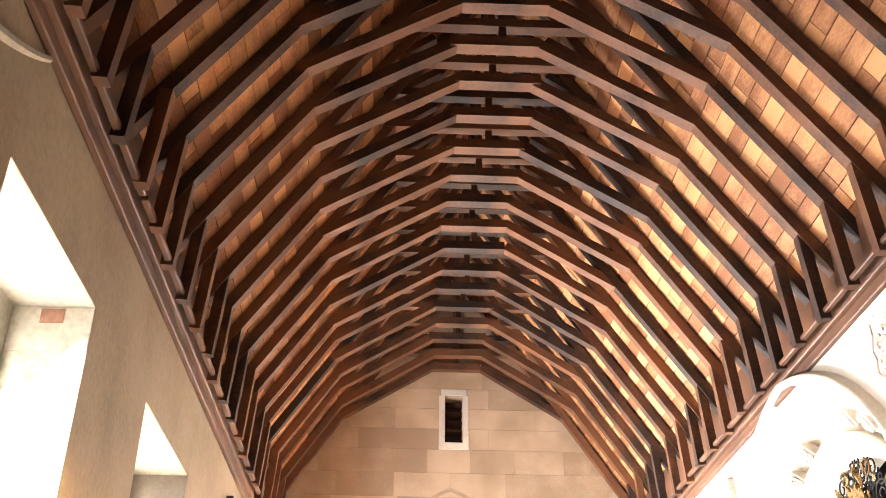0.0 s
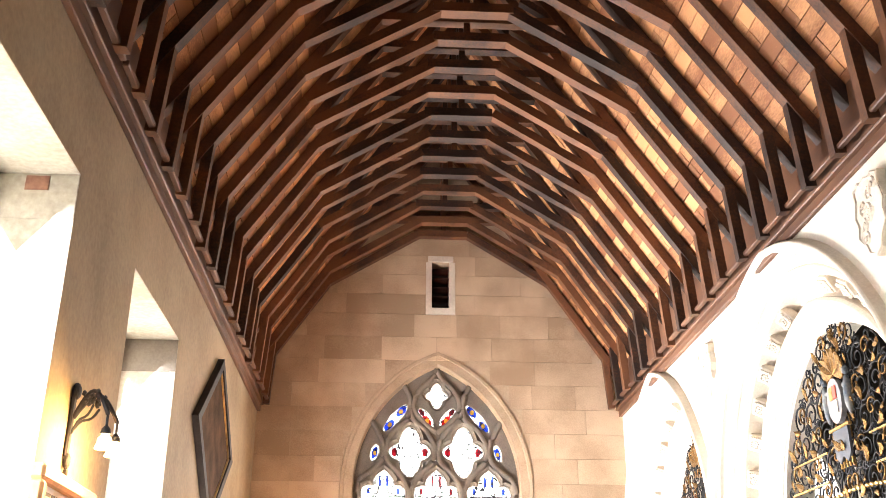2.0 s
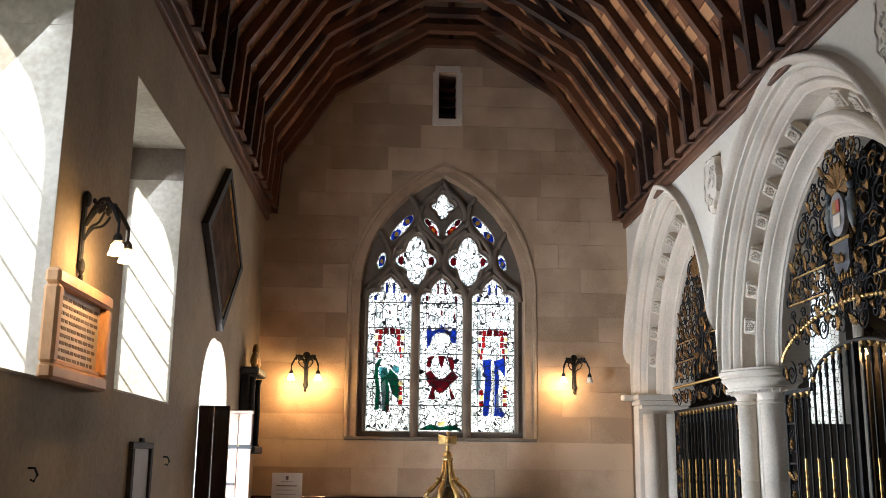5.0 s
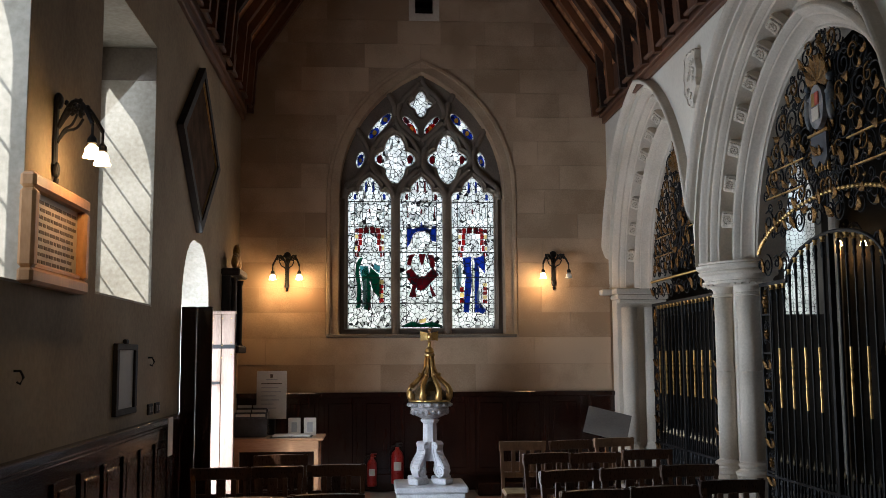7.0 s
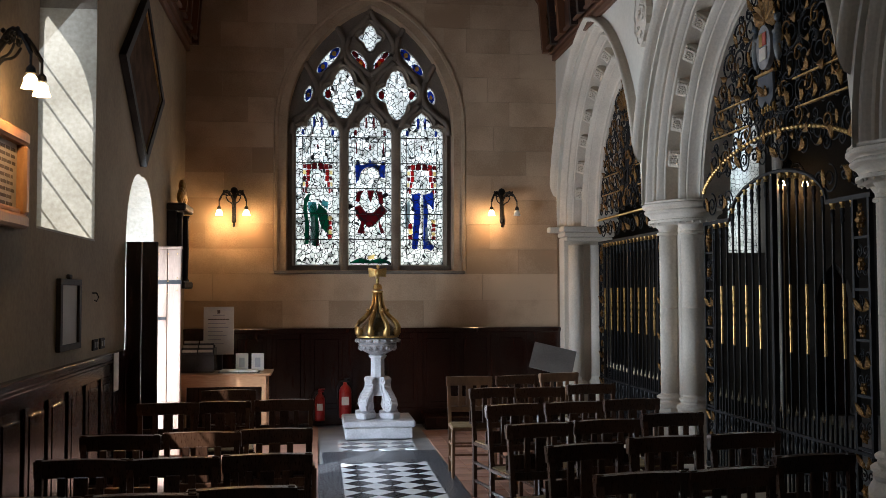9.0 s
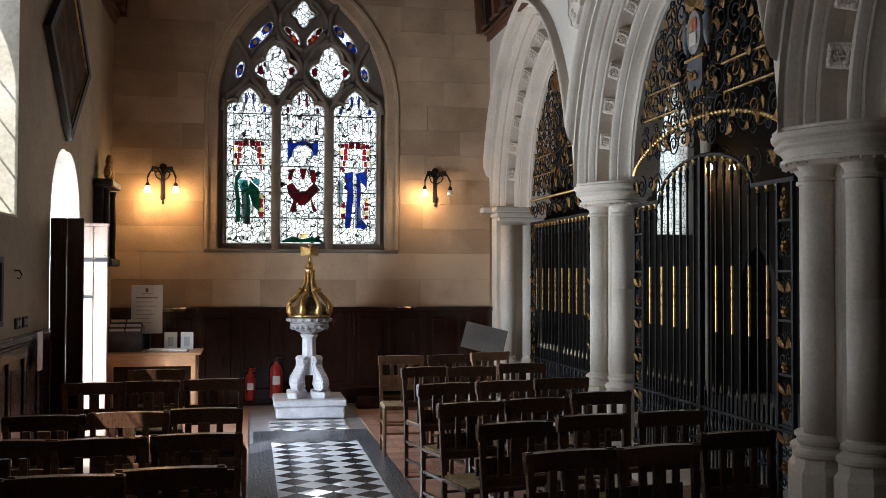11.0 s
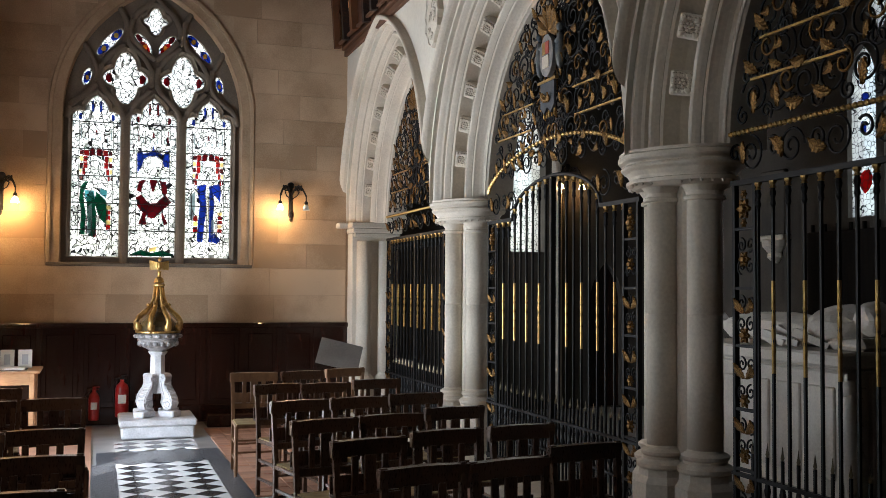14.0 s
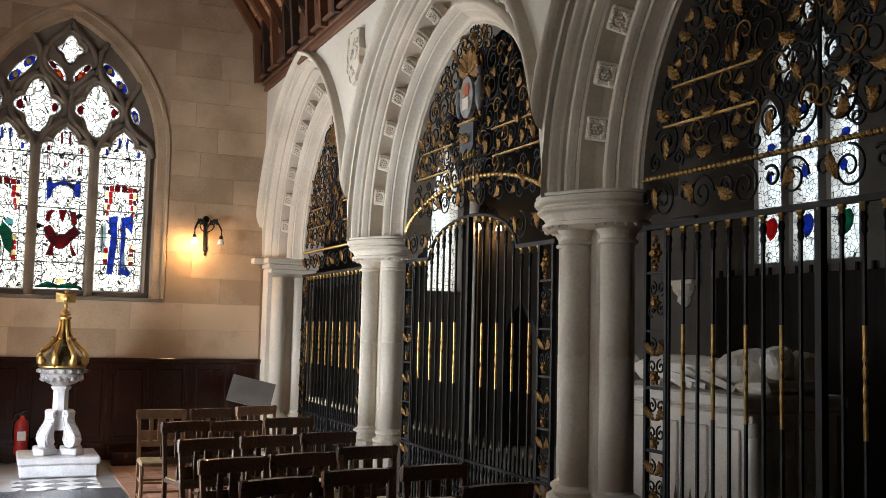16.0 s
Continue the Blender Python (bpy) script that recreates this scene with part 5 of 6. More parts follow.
part("ledge", boxes((XL, XL + 0.05, y0 + f, y1 - f, z0 + f, z0 + f + 0.03), bevel=0.008), FRAMEWOOD, pl)
part("board", boxes((XL, XL + 0.025, y0 + f, y1 - f, z0 + f, z1 - f)), noise_mat("board_buff", (0.42, 0.33, 0.22), (0.56, 0.46, 0.33), 4, 0.5, 0.05), pl)
rr = random.Random(11)
for k in range(9):
    z = z1 - f - 0.045 - 0.036 * k
    y = y0 + f + 0.04 + rr.uniform(0, 0.02)
    while y < y1 - f - 0.08:
        ln = rr.uniform(0.03, 0.09)
        part("text_bar", boxes((XL + 0.025, XL + 0.027, y, min(y + ln, y1 - f - 0.03), z, z + 0.017)), INK, pl)
        y += ln + 0.016

loz = thing("hatchment", "dark diamond-shaped painted board in black frame", "picture", "", (XL, 9.465, 3.545))
W2, H2 = 1.06, 0.785
dia = lambda k: [(0, -H2 * k), (W2 * k, 0), (0, H2 * k), (-W2 * k, 0)]
bm = bmesh.new()
plate(bm, [dia(1.0), dia(0.87)], 0.06, 0.0, lambda u, v, d: (d, u, v))
o = part("frame", bm, BLACK)
o.parent = loz
bm = bmesh.new()
plate(bm, [dia(0.87), dia(0.845)], 0.045, 0.0, lambda u, v, d: (d, u, v))
o = part("gilt_slip", bm, GOLD)
o.parent = loz
bm = bmesh.new()
plate(bm, [dia(0.845)], 0.03, 0.0, lambda u, v, d: (d, u, v))
o = part("panel", bm, noise_mat("old_dark_paint", (0.035, 0.02, 0.012), (0.09, 0.05, 0.028), 5, 0.95, 0.1, spec=0.05))
o.parent = loz

fr = thing("framed_notice", "narrow black framed notice on the plaster", "picture")
for r in ((6.52, 7.09, 1.66, 1.70), (6.52, 7.09, 1.24, 1.28), (6.52, 6.58, 1.28, 1.66), (7.03, 7.09, 1.28, 1.66)):
    part("frame_bar", boxes((XL, XL + 0.03, *r), bevel=0.004), BLACK, fr)
part("finial", boxes((XL, XL + 0.025, 6.77, 6.84, 1.70, 1.73), bevel=0.006), BLACK, fr)
part("sheet", boxes((XL, XL + 0.012, 6.58, 7.03, 1.28, 1.66)), noise_mat("grey_sheet", (0.30, 0.29, 0.26), (0.40, 0.38, 0.34), 3, 0.6, 0.02), fr)
for y in (7.62, 7.86):
    sw = thing("light_switch", "small black light switch plate above the panelling", "switch", "light switches")
    part("plate", boxes((XL, XL + 0.015, y - 0.075, y + 0.075, 1.195, 1.275), bevel=0.004), BLACK, sw)
    for q in (-1, 1):
        part("rocker", boxes((XL + 0.015, XL + 0.022, y + q * 0.035 - 0.02, y + q * 0.035 + 0.02, 1.215, 1.255), bevel=0.003), noise_mat("grey_rocker", (0.2, 0.2, 0.2), (0.3, 0.3, 0.3), 5, 0.4, 0), sw)
for y, z in ((7.55, 1.58), (4.72, 1.52)):
    bm = bmesh.new()
    tube(bm, [(XL, y, z + 0.03), (XL + 0.03, y, z + 0.03), (XL + 0.045, y, z), (XL + 0.03, y, z - 0.03), (XL + 0.015, y, z - 0.02)], 0.006)
    tagged(part("wall_hook", bm, IRON), "small black iron hook in the plaster wall", "hook", "wall hooks")
bm = boxes((XL + 0.072, XL + 0.076, 7.98, 8.16, 0.86, 1.15))
tagged(part("paper_notice", bm, PAPER), "white paper notice hanging on the panelling", "notice")

mon = thing("wall_monument", "dark carved wooden wall monument with gilded scroll top", "monument")
part("body", boxes((XL, XL + 0.10, 11.15, 11.75, 1.68, 2.55), bevel=0.012), BLACK, mon)
for y in (11.2, 11.68):
    bm = bmesh.new()
    lathe(bm, [(0.045, 1.74), (0.03, 1.78), (0.035, 2.1), (0.028, 2.42), (0.045, 2.48)], XL + 0.13, y, 12)
    part("column", bm, BLACK, mon)
part("cornice", boxes((XL, XL + 0.2, 11.10, 11.80, 2.50, 2.58), bevel=0.015), BLACK, mon)
part("ledge", boxes((XL, XL + 0.2, 11.10, 11.80, 1.66, 1.74), bevel=0.015), BLACK, mon)
OLDGOLD = noise_mat("old_gilding", (0.22, 0.11, 0.03), (0.45, 0.27, 0.09), 9, 0.45, 0.2, metal=0.8)
for k in range(6):
    bm = bmesh.new()
    ball(bm, (XL + 0.12, 11.3 + 0.07 * k, 2.66 + 0.05 * math.sin(k * 0.8)) if k < 5 else (XL + 0.12, 11.44, 2.79), 0.06, (0.7, 1, 1.3), 2)
    part("scroll", bm, OLDGOLD, mon)

# ---- table and leaflets ----
TABLEWOOD = noise_mat("oak_table", (0.30, 0.155, 0.07), (0.46, 0.26, 0.13), 4, 0.4, 0.12, 40, (0.4, 2, 2))
tb = thing("side_table", "plain oak table with apron against the gable panelling", "table")
part("tabletop", boxes((-1.45, -0.40, 10.95, 11.62, 0.735, 0.76), bevel=0.006), TABLEWOOD, tb)
for r in ((-1.40, -0.46, 10.99, 11.015, 0.62, 0.735), (-1.40, -0.46, 11.55, 11.575, 0.62, 0.735), (-1.40, -1.375, 11.015, 11.55, 0.62, 0.735), (-0.485, -0.46, 11.015, 11.55, 0.62, 0.735)):
    part("apron", boxes(r), TABLEWOOD, tb)
for x in (-1.40, -0.50):
    for y in (10.985, 11.53):
        part("leg", boxes((x, x + 0.05, y, y + 0.05, 0.0, 0.735), bevel=0.005), TABLEWOOD, tb)
SMOKE = noise_mat("smoky_acrylic", (0.05, 0.055, 0.06), (0.10, 0.105, 0.11), 5, 0.2, 0.02)
rk = thing("leaflet_rack", "dark acrylic leaflet rack with folded leaflets", "rack")
part("base", boxes((-1.36, -1.02, 11.15, 11.45, 0.762, 0.775)), SMOKE, rk)
for k in range(3):
    part("pocket", boxes((-1.36, -1.02, 11.18 + 0.08 * k, 11.19 + 0.08 * k, 0.775, 0.95 + 0.05 * k)), SMOKE, rk)
for s in (-1.365, -1.02):
    part("side", boxes((s, s + 0.006, 11.16, 11.45, 0.775, 1.02)), SMOKE, rk)
for k in range(3):
    for j in range(2):
        ob = part("leaflet", boxes((-1.35 + 0.165 * j, -1.20 + 0.165 * j, 11.20 + 0.08 * k, 11.215 + 0.08 * k, 0.78, 1.0 + 0.045 * k)), SLATE, rk)
        part("leaflet_top", boxes((-1.35 + 0.165 * j, -1.20 + 0.165 * j, 11.198 + 0.08 * k, 11.217 + 0.08 * k, 0.975 + 0.045 * k, 1.002 + 0.045 * k)), PAPER, rk)
nb = thing("notice_board", "white standing notice sheet with grey printed lines", "notice")
part("sheet", boxes((-1.17, -0.84, 11.56, 11.575, 0.93, 1.46), bevel=0.003), PAPER, nb)
GREYINK = noise_mat("grey_print", (0.36, 0.35, 0.34), (0.45, 0.44, 0.43), 6, 0.8, 0)
bm = boxes((-1.02, -0.99, 11.553, 11.56, 1.385, 1.425))
part("emblem", bm, INK, nb)
for k, (a, b) in enumerate(((-1.07, -0.94), (-1.12, -0.89), (-1.12, -0.93), (-1.12, -0.90), (-1.12, -0.96), (-1.12, -0.92), (-1.12, -0.98), (-1.12, -0.95))):
    part("text_bar", boxes((a, b, 11.556, 11.56, 1.36 - 0.045 * k, 1.37 - 0.045 * k)), GREYINK if k != 1 else INK, nb)
part("foot", boxes((-1.05, -0.96, 11.5, 11.60, 0.762, 0.93), bevel=0.005), BLACK, nb)
for x, h in ((-0.80, 0.19), (-0.63, 0.19)):
    cd = thing("display_card", "small white folded card standing on the table", "card", "display cards")
    part("front", boxes((x, x + 0.13, 11.36, 11.365, 0.762, 0.762 + h)), PAPER, cd)
    part("back", boxes((x, x + 0.13, 11.42, 11.425, 0.762, 0.76 + h * 0.98)), PAPER, cd)
    part("picture", boxes((x + 0.035, x + 0.095, 11.357, 11.36, 0.80, 0.762 + h * 0.75)), GREYINK, cd)
bk = thing("open_book", "open white visitors' book lying on the table", "book")
for s in (-1, 1):
    bm = bmesh.new()
    box(bm, -0.75 + (0.0 if s > 0 else -0.20), -0.75 + (0.20 if s > 0 else 0.0), 11.08, 11.34, 0.762, 0.785, 0.008)
    part("page_block", bm, PAPER, bk)
part("cover", boxes((-0.97, -0.53, 11.07, 11.35, 0.760, 0.764)), BLACK, bk)

# ---- font ----
FONTSTONE = noise_mat("font_marble", (0.42, 0.41, 0.42), (0.68, 0.67, 0.68), 5, 0.45, 0.15)
FONTDARK = noise_mat("veined_marble", (0.12, 0.115, 0.115), (0.42, 0.40, 0.39), 14, 0.4, 0.3, 40)
FX, FY = 0.765, 11.63
font = thing("baptismal_font", "grey marble font with scrolled feet and carved bowl", "font")
part("step", boxes((FX - 0.40, FX + 0.40, FY - 0.40, FY + 0.40, 0.13, 0.20), (FX - 0.375, FX + 0.375, FY - 0.375, FY + 0.375, 0.0, 0.13), bevel=0.015), FONTSTONE, font)
bm = bmesh.new()
lathe(bm, [(0.11, 0.45), (0.085, 0.60), (0.08, 0.86), (0.10, 0.88), (0.11, 0.90), (0.09, 0.91)], FX, FY, 8, 0.5)
part("stem", bm, FONTSTONE, font)
for a in (45, 135, 225, 315):
    ca, sa = math.cos(radians(a)), math.sin(radians(a))
    bm = bmesh.new()
    outline = [(0.09, 0.66), (0.135, 0.66), (0.16, 0.635), (0.155, 0.60), (0.145, 0.57), (0.165, 0.52), (0.21, 0.465), (0.25, 0.40), (0.258, 0.34), (0.235, 0.29), (0.185, 0.27), (0.135, 0.285), (0.11, 0.33),
               (0.125, 0.38), (0.125, 0.43), (0.095, 0.50), (0.075, 0.58), (0.075, 0.64)]
    at = lambda u, v, d: (FX + ca * u - sa * d, FY + sa * u + ca * d, v)
    plate(bm, [outline], -0.05, 0.05, at)
    for d in (-0.052, 0.052):
        tube(bm, [at(0.186 + 0.062 * (1 - 0.8 * t) * math.cos(11 * t), 0.338 + 0.062 * (1 - 0.8 * t) * math.sin(11 * t), d) for t in [k / 24 for k in range(25)]], 0.012, 6, 0.006)
        tube(bm, [at(0.122 + 0.03 * (1 - 0.8 * t) * math.cos(9 * t), 0.625 + 0.03 * (1 - 0.8 * t) * math.sin(9 * t), d) for t in [k / 16 for k in range(17)]], 0.009, 6, 0.005)
        tube(bm, [at(u, v, d) for u, v in smooth_path([(0.14, 0.585), (0.15, 0.52), (0.20, 0.45), (0.24, 0.385)])], 0.009, 6)
        tube(bm, [at(u, v, d) for u, v in smooth_path([(0.09, 0.585), (0.11, 0.50), (0.14, 0.43), (0.14, 0.39)])], 0.009, 6)
    for k in range(6):
        u, v = ((0.146, 0.565), (0.166, 0.52), (0.19, 0.487), (0.214, 0.457), (0.236, 0.422), (0.25, 0.385))[k]
        tube(bm, [at(u - 0.004, v, -0.045), at(u + 0.014, v - 0.012, 0), at(u - 0.004, v, 0.045)], 0.012, 6)
    part("scroll_foot", bm, FONTSTONE, font)
    m = Matrix.Translation((FX + ca * 0.19, FY + sa * 0.19, 0.235)) @ pose(0, 0, 0, 0, 0, a)
    bm = bmesh.new()
    box(bm, -0.10, 0.10, -0.07, 0.07, -0.035, 0.035, 0.012)
    bmesh.ops.transform(bm, matrix=m, verts=bm.verts)
    part("foot_block", bm, FONTSTONE, font)
bm = bmesh.new()
lathe(bm, [(0.07, 0.905), (0.11, 0.925), (0.16, 0.95), (0.205, 0.995), (0.22, 1.03), (0.21, 1.04), (0.24, 1.055), (0.245, 1.085), (0.23, 1.095)], FX, FY, 28)
for k in range(18):
    a = 2 * math.pi * k / 18
    ball(bm, (FX + 0.195 * math.cos(a), FY + 0.195 * math.sin(a), 0.99), 0.03, (1, 1, 1.2), 1)
    ball(bm, (FX + 0.24 * math.cos(a + 0.15), FY + 0.24 * math.sin(a + 0.15), 1.07), 0.026, (1, 1, 0.9), 1)
part("bowl", bm, FONTDARK, font, "dark veined carved marble bowl")
cover = thing("font_cover", "gilded ribbed font cover crowned by a gold dove", "font cover", "", (FX, FY, 0))
bm = bmesh.new()
lathe(bm, [(0.215, 1.097), (0.235, 1.105), (0.235, 1.125), (0.21, 1.13), (0.20, 1.17), (0.17, 1.23), (0.11, 1.29), (0.06, 1.33), (0.04, 1.40), (0.035, 1.58)], 0, 0, 24)
o = part("dome", bm, noise_mat("bronze_dark", (0.06, 0.05, 0.035), (0.18, 0.14, 0.08), 8, 0.35, 0.1, metal=0.8))
o.parent = cover
bm = bmesh.new()
lathe(bm, [(0.22, 1.10), (0.243, 1.108), (0.243, 1.122), (0.22, 1.13)], 0, 0, 28)
o = part("rim", bm, GOLD)
o.parent = cover
for k in range(8):
    a = 2 * math.pi * (k + 0.5) / 8
    bm = bmesh.new()
    prof = [(0.215, 1.135), (0.245, 1.17), (0.25, 1.22), (0.22, 1.28), (0.15, 1.34), (0.09, 1.40), (0.055, 1.50), (0.04, 1.62)]
    tube(bm, [(r * math.cos(a), r * math.sin(a), z) for r, z in prof], 0.040, 6, 0.014)
    ball(bm, (0.23 * math.cos(a), 0.23 * math.sin(a), 1.165), 0.048, (1, 1, 1.1), 1)
    ball(bm, (0.12 * math.cos(a), 0.12 * math.sin(a), 1.41), 0.022, (1, 1, 1), 1)
    o = part("rib", bm, GOLD, smooth=True)
    o.parent = cover
bm = bmesh.new()
lathe(bm, [(0.03, 1.60), (0.065, 1.62), (0.065, 1.635), (0.03, 1.645), (0.055, 1.66), (0.045, 1.70), (0.02, 1.72), (0.018, 1.77), (0.03, 1.785)], 0, 0, 14)
o = part("finial", bm, GOLD)
o.parent = cover
bm = bmesh.new()
ball(bm, (0, 0, 1.84), 0.035, (0.9, 1.4, 1.5), 2)
ball(bm, (0, -0.03, 1.91), 0.022, (1, 1.2, 1), 2)
for s in (-1, 1):
    vs = [(s * 0.02, 0, 1.80), (s * 0.10, 0.02, 1.79), (s * 0.105, 0.03, 1.90), (s * 0.02, 0.0, 1.88)]
    va = [bm.verts.new(v) for v in vs]
    vb = [bm.verts.new((v[0], v[1] + 0.015, v[2])) for v in vs]
    bm.faces.new(va)
    bm.faces.new(vb[::-1])
    for k in range(4):
        bm.faces.new((va[k], va[(k + 1) % 4], vb[(k + 1) % 4], vb[k]))
o = part("dove", bm, GOLD)
o.parent = cover

# ---- extinguishers ----
RED = noise_mat("red_enamel", (0.28, 0.01, 0.009), (0.42, 0.02, 0.015), 4, 0.3, 0.03)
def extinguisher(at, s, wide):
    e = thing("fire_extinguisher", "red fire extinguisher with black hose and white label", "extinguisher", "fire extinguishers", at)
    bm = bmesh.new()
    lathe(bm, [(0.07 * wide, 0.0), (0.075 * wide, 0.02), (0.075 * wide, 0.32 * s), (0.06 * wide, 0.37 * s), (0.025, 0.40 * s), (0.022, 0.43 * s)], 0, 0, 18)
    o = part("cylinder", bm, RED, smooth=True)
    o.parent = e
    o = part("label_sheet", boxes((-0.045 * wide, 0.045 * wide, -0.079 * wide, -0.066 * wide, 0.16 * s, 0.26 * s)), PAPER)
    o.parent = e
    bm = boxes((-0.02, 0.05, -0.012, 0.012, 0.43 * s, 0.445 * s), (-0.015, 0.06, -0.012, 0.012, 0.465 * s, 0.48 * s), (-0.018, 0.018, -0.016, 0.016, 0.40 * s, 0.47 * s), bevel=0.003)
    o = part("valve", bm, RED if wide < 0.9 else BLACK)
    o.parent = e
    bm = bmesh.new()
    tube(bm, [(-0.02, 0, 0.45 * s), (-0.07, 0, 0.44 * s), (-0.095, 0, 0.36 * s), (-0.092, 0, 0.15 * s)], 0.010)
    o = part("hose", bm, BLACK)
    o.parent = e
    o = part("bracket", boxes((-0.02, 0.02, 0.05, YE - 0.03 - at[1], 0.2 * s, 0.26 * s)), BLACK)
    o.parent = e
extinguisher((0.42, 12.46, 0.10), 1.0, 1.0)
extinguisher((0.115, 12.47, 0.07), 0.8, 0.8)

# ---- board stand by the arcade ----
ls = thing("sloping_board", "pale sloping information board on a dark stand", "board stand")
bm = bmesh.new()
bar(bm, (2.74, 11.50, 0.70), (2.86, 11.72, 0.97), 0.50, 0.02, (0, -1, 1))
part("board", bm, noise_mat("dull_brown_board", (0.11, 0.10, 0.09), (0.18, 0.165, 0.15), 3, 0.4, 0.05), ls)
part("post", boxes((2.77, 2.83, 11.60, 11.66, 0.0, 0.80), bevel=0.005), BLACK, ls)
part("foot", boxes((2.62, 2.98, 11.50, 11.76, 0.0, 0.03), bevel=0.006), BLACK, ls)

# ---- chairs ----
CHAIRWOOD = noise_mat("dark_chair_oak", (0.032, 0.014, 0.0075), (0.10, 0.047, 0.025), 5, 0.30, 0.15, 50, (3, 3, 0.7), objrand=0.25)
CHAIRLIGHT = noise_mat("mid_chair_oak", (0.13, 0.065, 0.03), (0.25, 0.135, 0.065), 5, 0.42, 0.15, 50, (3, 3, 0.7))
RUSH = noise_mat("rush_seat", (0.25, 0.17, 0.07), (0.50, 0.38, 0.19), 6, 0.8, 0.5, 120, (1, 8, 1))


def chair(wood, label):
    ch = thing("church_chair", label, "chair", "rows of chairs")
    w = 0.19
    for s in (-1, 1):
        bm = bmesh.new()
        pts = [Vector((s * (w - 0.01), 0.0, 0.0)), Vector((s * (w - 0.01), 0.0, 0.44)), Vector((s * w, 0.035, 0.845))]
        for a, b in zip(pts, pts[1:]):
            bar(bm, a, b + (b - a).normalized() * 0.004, 0.03, 0.028, (0, 1, 0))
        part("back_post", bm, wood, ch)
        bm = bmesh.new()
        lathe(bm, [(0.013, 0.0), (0.017, 0.05), (0.018, 0.42)], s * (w - 0.005), -0.37, 8)
        part("front_leg", bm, wood, ch)
        for z in (0.13, 0.27):
            bm = bmesh.new()
            bar(bm, (s * (w - 0.008), -0.36, z), (s * (w - 0.008), 0.0, z), 0.016, 0.02)
            part("stretcher", bm, wood, ch)
    bm = bmesh.new()
    n = 8
    top = []
    for k in range(n + 1):
        x = -w - 0.02 + (2 * w + 0.04) * k / n
        zt = 0.842 + 0.006 * math.sin(math.pi * k / n)
        top.append([bm.verts.new((x, y, z)) for y, z in ((0.022, 0.765), (0.048, 0.765), (0.064, zt), (0.012, zt))])
    for a, b in zip(top, top[1:]):
        for j in range(4):
            bm.faces.new((a[j], a[(j + 1) % 4], b[(j + 1) % 4], b[j]))
    bm.faces.new(top[0])
    bm.faces.new(top[-1][::-1])
    part("top_rail", bm, wood, ch)
    part("lower_rail", boxes((-w, w, 0.005, 0.03, 0.53, 0.575), bevel=0.004), wood, ch)
    for x, hw in ((-0.085, 0.018), (0.0, 0.032), (0.085, 0.018)):
        part("splat", boxes((x - hw, x + hw, 0.012, 0.03, 0.575, 0.77), bevel=0.003), wood, ch)
    part("book_ledge", boxes((-w + 0.01, w - 0.01, 0.05, 0.12, 0.56, 0.575), (-w + 0.01, w - 0.01, 0.11, 0.12, 0.575, 0.66)), wood, ch)
    for r in ((-w, w, -0.385, -0.36, 0.405, 0.435), (-w, w, -0.015, 0.01, 0.405, 0.435), (-w - 0.005, -w + 0.02, -0.36, -0.015, 0.405, 0.435), (w - 0.02, w + 0.005, -0.36, -0.015, 0.405, 0.435)):
        part("seat_rail", boxes(r, bevel=0.006), wood, ch)
    bm = bmesh.new()
    m2 = 10
    grid = [[bm.verts.new((-w + 0.006 + (2 * w - 0.012) * i / m2, -0.378 + 0.37 * j / m2, 0.442 - 0.012 * math.sin(math.pi * i / m2) * math.sin(math.pi * j / m2) + 0.002 * ((i + j) % 2))) for j in range(m2 + 1)] for i in range(m2 + 1)]
    for i in range(m2):
        for j in range(m2):
            bm.faces.new((grid[i][j], grid[i + 1][j], grid[i + 1][j + 1], grid[i][j + 1]))
    g = bmesh.ops.extrude_face_region(bm, geom=bm.faces[:])
    for v in g["geom"]:
        if isinstance(v, bmesh.types.BMVert):
            v.co.z -= 0.02
    part("seat", bm, RUSH, ch, "woven rush seat")
    for z, y in ((0.20, -0.37), (0.30, -0.37), (0.22, 0.0)):
        bm = bmesh.new()
        tube(bm, [(-w, y, z), (w, y, z)], 0.010, 6)
        part("stretcher", bm, wood, ch)
    return ch


rr = random.Random(21)
SPOTS = [(1.46, 9.15, -10, 1), (1.92, 9.2, 4, 0), (2.37, 9.42, 8, 1), (1.50, 8.0, 4, 0), (1.87, 7.98, 0, 0), (2.35, 8.2, -5, 0),
         (1.43, 6.77, 3, 0), (1.86, 6.86, 0, 0), (2.32, 6.99, -4, 0), (1.38, 5.73, 3, 0), (1.81, 5.85, 0, 0), (2.31, 6.11, -2, 0),
         (1.43, 4.9, 2, 0), (1.91, 5.1, 0, 0), (2.38, 5.17, -3, 0), (1.45, 4.06, 0, 0), (1.87, 4.11, 2, 0), (2.40, 4.42, 0, 0),
         (-0.93, 7.2, 2, 0), (-0.58, 7.24, 0, 0), (-0.60, 8.12, 3, 0), (-0.14, 7.32, 4, 0), (-0.95, 5.56, 0, 0), (-0.53, 5.63, -2, 0), (-0.14, 5.72, 3, 0),
         (-0.97, 4.75, 0, 0), (-0.56, 4.74, 2, 0), (-0.135, 4.8, 2, 0), (-0.56, 3.87, 0, 0), (-0.19, 3.96, 3, 0), (-0.98, 3.85, 0, 0)]
proto = (chair(CHAIRWOOD, "dark-stained oak church chair with woven rush seat"), chair(CHAIRLIGHT, "mid-brown oak church chair with woven rush seat"))
used = [False, False]
